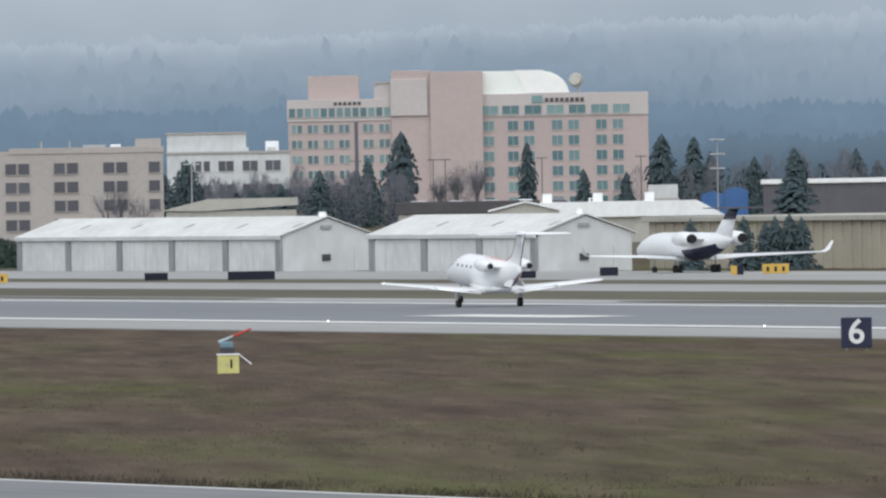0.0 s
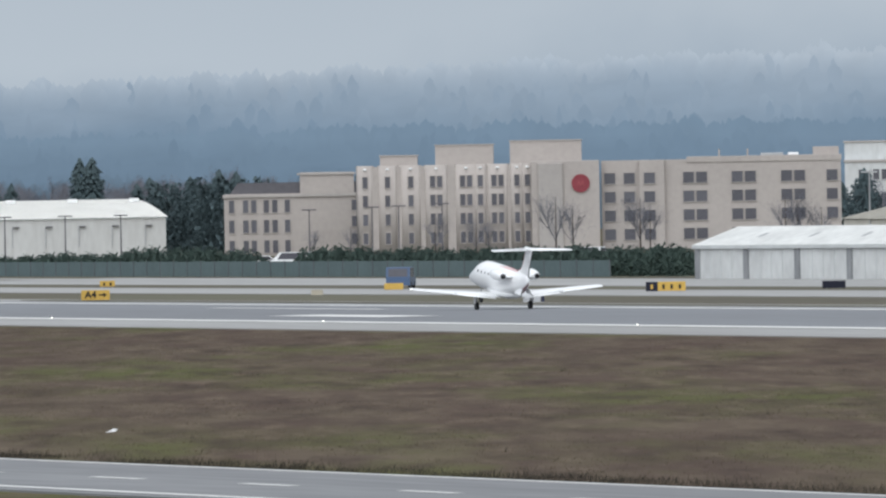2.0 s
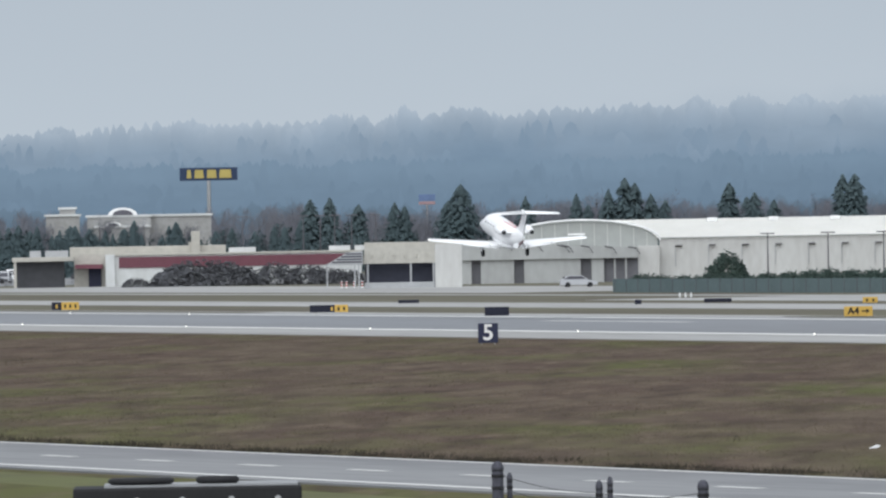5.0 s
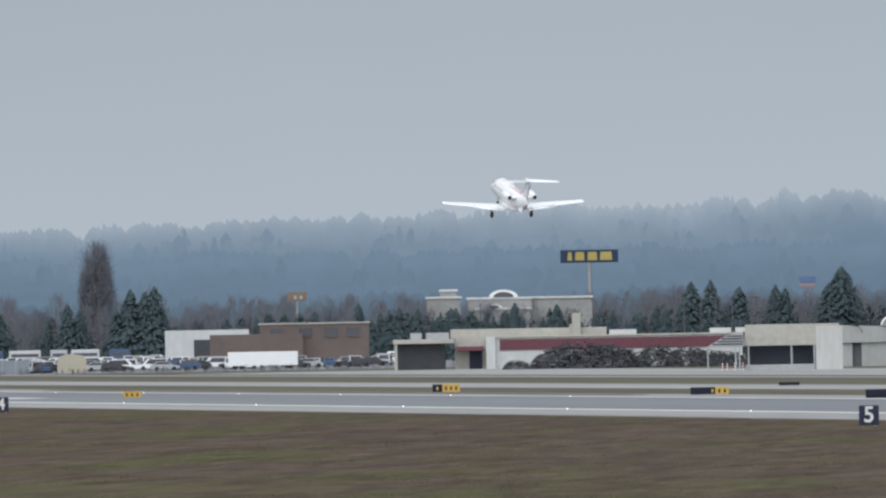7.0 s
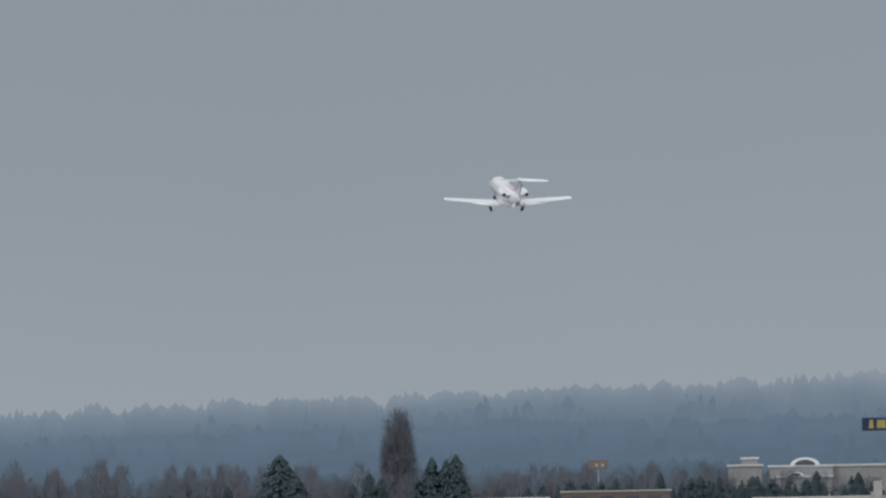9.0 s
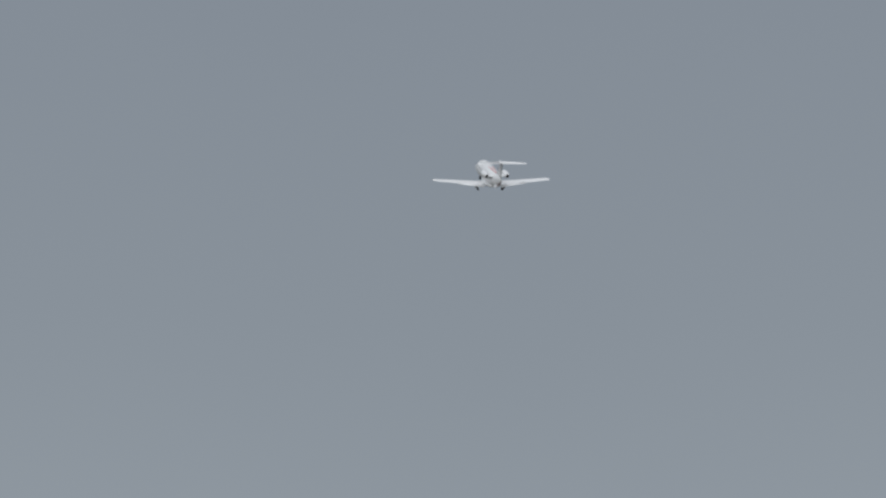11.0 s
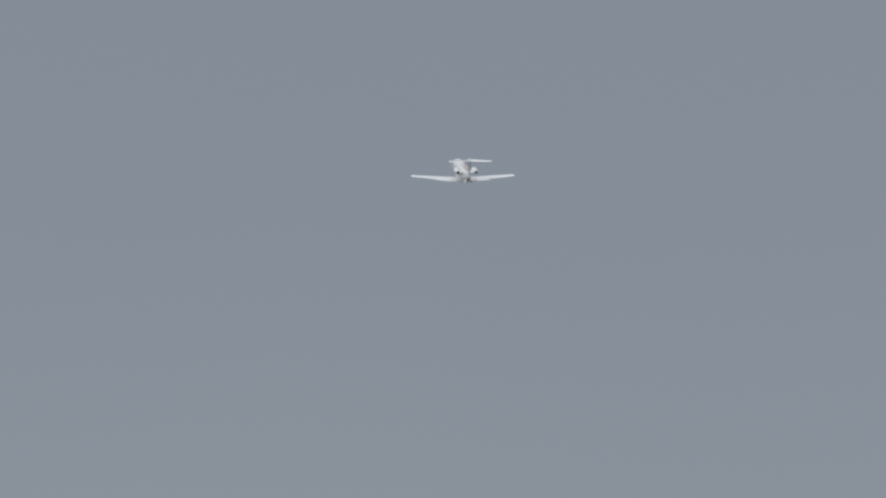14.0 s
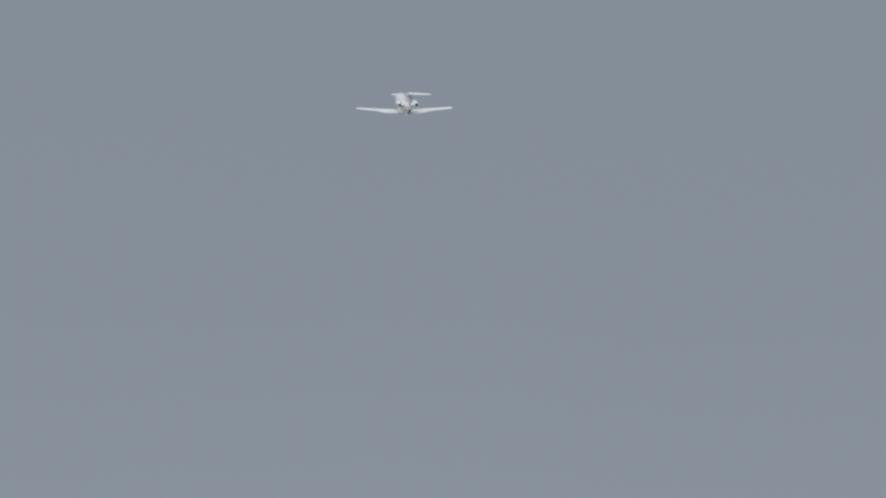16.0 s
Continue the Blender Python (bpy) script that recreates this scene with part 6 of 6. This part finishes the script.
def build_near():
    """Fence posts, wire and a dark trailer bed below the levee."""
    def ground_z(x):
        return 5.3 * max(0.0, 1 - (x - 6) / 66.0)
    posts = []
    for az, d, top, rad in ((13.536, 150, 4.40, 0.062), (13.955, 147, 4.23, 0.036), (14.385, 144, 4.27, 0.056), (13.585, 150.3, 4.27, 0.03), (14.0, 147.5, 4.26, 0.03)):
        a = radians(az)
        x, y = d * math.sin(a), d * math.cos(a)
        z0 = ground_z(x) - 0.1
        s = thing("fence_post", pose(x, y, 0), "grey weathered round wooden fence post", "fence post", "fence posts")
        part("shaft", tube(bmesh.new(), (0, 0, z0), (0, 0, top - 0.05), rad * 1.05, rad, 14), M_wood, s)
        part("cap", loft(bmesh.new(), [ellipse_h(rad * k, top - 0.05 + q) for k, q in ((1.05, -0.02), (1.12, 0.02), (0.9, 0.06), (0.4, 0.085))]), M_wood, s)
        for k in range(3):
            zb = top - 0.14 - 0.13 * k
            part("band", tube(bmesh.new(), (0, 0, zb), (0, 0, zb + 0.035), rad * 1.12, sides=14), M_black, s, "dark wire band")
        posts.append(Vector((x, y, top)))
    for k in range(3):
        for p, q in zip(posts[:2], posts[1:3]):
            bm = bmesh.new()
            n = 6
            pts = [p.lerp(q, i / n) + Vector((0, 0, -0.10 - 0.14 * k - 0.05 * math.sin(math.pi * i / n))) for i in range(n + 1)]
            loft(bm, [[p0 + Vector((0.004 * math.cos(a0), 0, 0.004 * math.sin(a0))) for a0 in (0, 1.57, 3.14, 4.71)] for p0 in pts])
            tagged(part("fence_wire", bm, M_dark), "thin rusty barbed fence wire between the posts", "wire")
    a = radians(12.2508)
    x, y = 150 * math.sin(a), 150 * math.cos(a)
    t = thing("dark_trailer", pose(x, y, 0, 0, 0, -12.25), "dark flat trailer bed with tyres lying on top", "trailer")
    z0 = ground_z(x)
    part("bed", boxed(-1.24, 1.24, 0, 1.6, z0 + 0.5, 4.22, 0.03), M_black, t)
    part("deck", boxed(-0.9, 1.2, 0.05, 1.6, 4.222, 4.245), M_jamb, t, "grey worn deck")
    for cx, r, h in ((-0.50, 0.36, 0.07), (0.33, 0.235, 0.075)):
        tr = part("tyre", loft(bmesh.new(), [[(cx + rr * math.cos(k), 0.5 + rr * math.sin(k), 4.25 + z) for k in (2 * math.pi * i / 28 for i in range(28))] for rr, z in ((r * 0.9, 0), (r, h * 0.3), (r, h * 0.7), (r * 0.9, h))]), M_black, t, "black tyre lying flat")
    for cx in (-0.546, -0.055, 0.478, 0.98):
        part("reflector", tube(bmesh.new(), (cx, -0.02, 4.08), (cx, 0.0, 4.08), 0.035, sides=12), M_metal, t)
    for cx in (-0.8, 0.8):
        for cy in (0.3, 1.3):
            part("wheel", tube(bmesh.new(), (cx - 0.1, cy, z0 + 0.28), (cx + 0.1, cy, z0 + 0.28), 0.32, sides=16), M_black, t)


def ellipse_h(r, z, n=14):
    return [(r * math.cos(2 * math.pi * i / n), r * math.sin(2 * math.pi * i / n), z) for i in range(n)]


def car(m, paint, label, van=False, group="parked cars", name="car"):
    c = thing(name, m, label, "van" if van else "car", group)
    ln, wd = (4.8, 1.9) if van else (4.4, 1.75)
    top = 1.75 if van else 1.42
    if van:
        side = [(-ln / 2, 0.3), (ln / 2, 0.3), (ln / 2, 0.85), (ln / 2 - 0.9, 1.0), (ln / 2 - 1.6, top), (-ln / 2 + 0.15, top), (-ln / 2, 1.0)]
    else:
        side = [(-ln / 2, 0.3), (ln / 2, 0.3), (ln / 2, 0.72), (ln / 2 - 1.1, 0.9), (ln / 2 - 1.8, top), (-ln / 2 + 1.0, top), (-ln / 2 + 0.2, 0.95), (-ln / 2, 0.9)]
    part("body", prism(side, -wd / 2, wd / 2), paint, c)
    g = [(ln / 2 - 1.35, 0.98), (ln / 2 - 1.85, top - 0.08), (-ln / 2 + (0.3 if van else 1.0), top - 0.08), (-ln / 2 + (0.2 if van else 0.4), 0.98)]
    part("side_glass", prism(g, -wd / 2 - 0.012, wd / 2 + 0.012), M_glassdark, c)
    part("rear_glass", boxed(-ln / 2 + (0.0 if van else 0.35), -ln / 2 + (0.12 if van else 0.6), -wd / 2 + 0.2, wd / 2 - 0.2, 1.0, top - 0.12), M_glassdark, c)
    for x in (-ln * 0.3, ln * 0.3):
        for s in (-1, 1):
            part("wheel", tube(bmesh.new(), (x, s * wd / 2 - s * 0.2, 0.32), (x, s * wd / 2 + s * 0.02, 0.32), 0.32, sides=14), M_black, c)
    return c


def build_vehicles():
    a, d = radians(16.305), 1096
    car(pose(d * math.sin(a), d * math.cos(a), 0.06, 0, 0, 68), M_blue, "dark blue van parked on the apron edge", True, name="van")
    a, d = radians(13.885), 1640
    car(pose(d * math.sin(a), d * math.cos(a), 0, 0, 0, -10), M_cargrey, "pale silver sedan parked before the arched hangar")
    for q_az, q_d, q_yaw in ((15.42, 1500, 10), (17.02, 1330, 14)):
        car(spot(q_az, q_d, q_yaw), M_white, "white car parked in a gap of the hedge")
    paints = [M_white, M_cargrey, M_dark, M_blue, M_dark, M_cargrey]
    firsts = []
    for k, p in enumerate(paints):
        for v in (False, True):
            if v and k > 1:
                continue
            firsts.append(car(spot(10.0 + 0.02 * len(firsts), 2085, 20 * len(firsts)), p, ("white", "silver", "black", "blue", "black", "silver")[k] + (" van" if v else " car") + " in the long-stay car park", v, name="van" if v else "car"))
    rnd = random.Random(9)
    for i in range(270):
        az = rnd.uniform(9.6, 12.1) if i % 3 else rnd.uniform(9.7, 11.0)
        d = rnd.uniform(2110, 2470)
        copy_thing(rnd.choice(firsts), spot(az, d, rnd.choice((0, 90, 180)) + rnd.uniform(-6, 6)))
    for az in (15.74, 15.845, 17.06):
        copy_thing(firsts[0] if az < 15.84 else firsts[1], spot(az, 1500, 10 if az < 15.84 else 160))

    for az, w, paint in ((9.87, 5.2, M_blue), (9.55, 3.2, M_dirtywhite), (10.02, 5.6, M_dirtywhite), (10.16, 3.0, M_cargrey), (10.27, 5.0, M_dirtywhite), (10.41, 3.6, M_blue)):
        t = thing("parked_coach", spot(az, 2440), "long coach parked at the back of the lot", "coach", "coaches in the lot")
        part("body", boxed(-w / 2, w / 2, 0, 2.5, 0.5, 2.9, 0.15), paint, t)
        part("window_band", boxed(-w / 2 + 0.4, w / 2 - 0.4, -0.02, 0.0, 1.7, 2.3), M_glassdark, t)
        for x in (-w * 0.3, w * 0.3):
            part("wheel", tube(bmesh.new(), (x, -0.02, 0.5), (x, 0.3, 0.5), 0.5, sides=12), M_black, t)


def build_lot_edge():
    """A grey screen, brush and a raised deck with cars by the two car parks."""
    w = thing("grey_screen_fence", spot(9.815, 2065), "low blue-grey screen fence before the car park", "fence")
    part("panel", boxed(-8.0, 8.0, 0, 0.12, 0.0, 2.1), M_screen, w)
    for k in range(9):
        part("post", boxed(-8.05 + 2 * k, -7.95 + 2 * k, -0.06, 0.0, 0, 2.2), M_metal, w)
    wood_belt("low_brush", 9.1, 12.15, 2010, 2040, 0.5, 1.0, 420, M_drybush, "low brown brush along the edge of the car park", 61)
    d = thing("parking_deck", spot(19.62, 1750), "low concrete parking deck behind the flat roofs", "parking deck")
    part("deck", boxed(-14, 13, 0, 18, 2.7, 3.1), M_conc, d)
    for k in range(10):
        part("column", boxed(-13.8 + 2.95 * k, -13.4 + 2.95 * k, 0.2, 0.6, 0, 2.7), M_conc, d)
    for k, az in enumerate((19.20, 19.343, 19.50, 19.63, 19.78, 19.92)):
        car(spot(az, 1754, 90 if k % 2 else 0, 3.1), (M_white, M_cargrey, M_white)[k % 3], "pale car parked on the raised deck")
    g = thing("gabled_hall", spot(19.63, 1320), "low beige hall with a shallow white gabled roof", "hall")
    part("wall", prism([(-3.2, 0), (3.2, 0), (3.2, 4.0), (0, 4.75), (-3.2, 4.0)], 0, 10), M_cream, g)
    part("roof", prism([(-3.6, 3.95), (0, 4.8), (3.6, 3.95), (3.6, 4.1), (0, 4.95), (-3.6, 4.1)], -0.3, 10.3), M_roofwhite, g, "shallow white gabled roof")
    q = thing("tan_roadside_sign", spot(11.15, 2600), "tan and orange roadside sign on a mast", "sign")
    b = part("board", boxed(-1.8, 1.8, -0.2, 0.2, 11.0, 12.7, 0.05), M_tansign, q)
    for x in (-0.6, 0.5):
        part("sign_bar", boxed(x, x + 0.5, -0.26, -0.2, 11.4, 12.0), M_cream, b)
    part("mast", tube(bmesh.new(), (0, 0, 0), (0, 0, 11.0), 0.2), M_metal, q)


def lamp_post(az, d, h, arms, label="tall grey lamp post"):
    s = thing("lamp_post", spot(az, d), label, "lamp post", "lamp posts")
    part("pole", tube(bmesh.new(), (0, 0, 0), (0, 0, h), 0.11, 0.07, 10), M_metal if d < 1700 else M_slate, s)
    for k in range(arms):
        z = h - 1.1 * (k // 2 * 1.5) - 0.1
        sgn = -1 if k % 2 else 1
        part("lamp_head", boxed(min(0, sgn * 0.9), max(0, sgn * 0.9), -0.2, 0.2, z - 0.07, z + 0.09, 0.03), M_metal if d < 1700 else M_slate, s)


def build_posts():
    lamp_post(20.427, 1600, 11.3, 6, "tall grey floodlight mast with three pairs of lamps")
    lamp_post(18.25, 1500, 9.4, 2)
    for az, h in ((16.19, 6.6), (16.30, 6.7), (16.48, 6.9), (15.93, 6.4)):
        lamp_post(az, 1750, h * 0.98, 2)
    for az in (19.17 + 0.08, 19.30, 19.70, 20.11, 18.93):
        lamp_post(az, 2200, 10.5, 2)
    for az in (12.75, 12.82, 12.88, 12.5, 12.95, 13.05, 14.67, 14.92, 15.15):
        lamp_post(az, 2300 if az < 14 else 1760, 10.0 if az < 14 else 6.0, 2)
    f = thing("chain_fence", pose(360, 1165, 0), "dark green slatted chain-link fence along the airfield", "fence")
    part("fabric", boxed(0, 0.04, 0, 276, 0.05, 1.5), mat("green_slatted_mesh", (0.118, 0.165, 0.172), 0.9, 0, 0.2, 0.2, 2.0), f)
    for k in range(56):
        part("post", boxed(-0.05, -0.0, 5 * k - 0.03, 5 * k + 0.03, 0, 1.6), M_slate, f)


build_signs()
build_near()
build_vehicles()
build_lot_edge()
build_posts()


def motions():
    rows = []
    for t, y, z, tilt, yaw in ((0, 712.7, 0, 3, 0), (0.5, 744, 0, 3.6, 0.1), (1, 775.3, 0, 4.2, 0.3), (1.5, 806.5, 0, 5, 0.6), (2, 838.5, 0.02, 5.6, 1.0), (2.5, 871.4, 0.1, 6.5, 1.5), (3, 905.4, 0.54, 7.4, 2), (3.5, 939.5, 1.2, 8.2, 2),
                               (4, 973, 2.1, 9, 2), (4.5, 1008.1, 3.28, 9.6, 2.1), (5, 1043, 4.92, 10.2, 2.3), (5.7, 1090.5, 7.98, 11, 2.5), (6.2, 1125.5, 10.65, 11.6, 2.7), (6.8, 1167.5, 14.4, 12.4, 2.9), (7.5, 1216, 19.75, 13, 3),
                               (8, 1252.5, 24.28, 13.3, 3), (8.5, 1288, 29.08, 14, 3), (9, 1322.6, 34.2, 14, 3), (9.5, 1357.6, 39.75, 14, 3), (10, 1392.5, 45.5, 14, 2.9), (11, 1461.7, 57.35, 14.5, 2.4), (12, 1530.8, 69.3, 15, 1.8), (12.5, 1565.2, 75.35, 15, 1.6),
                               (13, 1600.1, 81.55, 15, 1.2), (14, 1669.7, 93.72, 15, 0.8), (15, 1738.5, 106.2, 15, 1), (16, 1808.3, 118.85, 15, 1)):
        rows.append((t, pose(252, y, z, tilt, 0, yaw)))
    walk(JET, rows)
    for ob, s in GEAR:
        m = ob.matrix_basis.copy()
        fold = ((0, 0), (7.4, 0), (8.0, 0.1), (9.0, 0.21), (10.0, 0.33), (11.2, 0.42), (12.5, 0.51), (14.0, 0.75), (15.0, 0.92), (16.0, 1.0))
        if s:
            walk(ob, [(t, m @ pose(0, 0, 0.12 * k, 0, s * 84 * k, 0)) for t, k in fold])
        else:
            walk(ob, [(t, m @ pose(0, 0, 0.2 * k, 84 * k, 0, 0)) for t, k in fold])


motions()
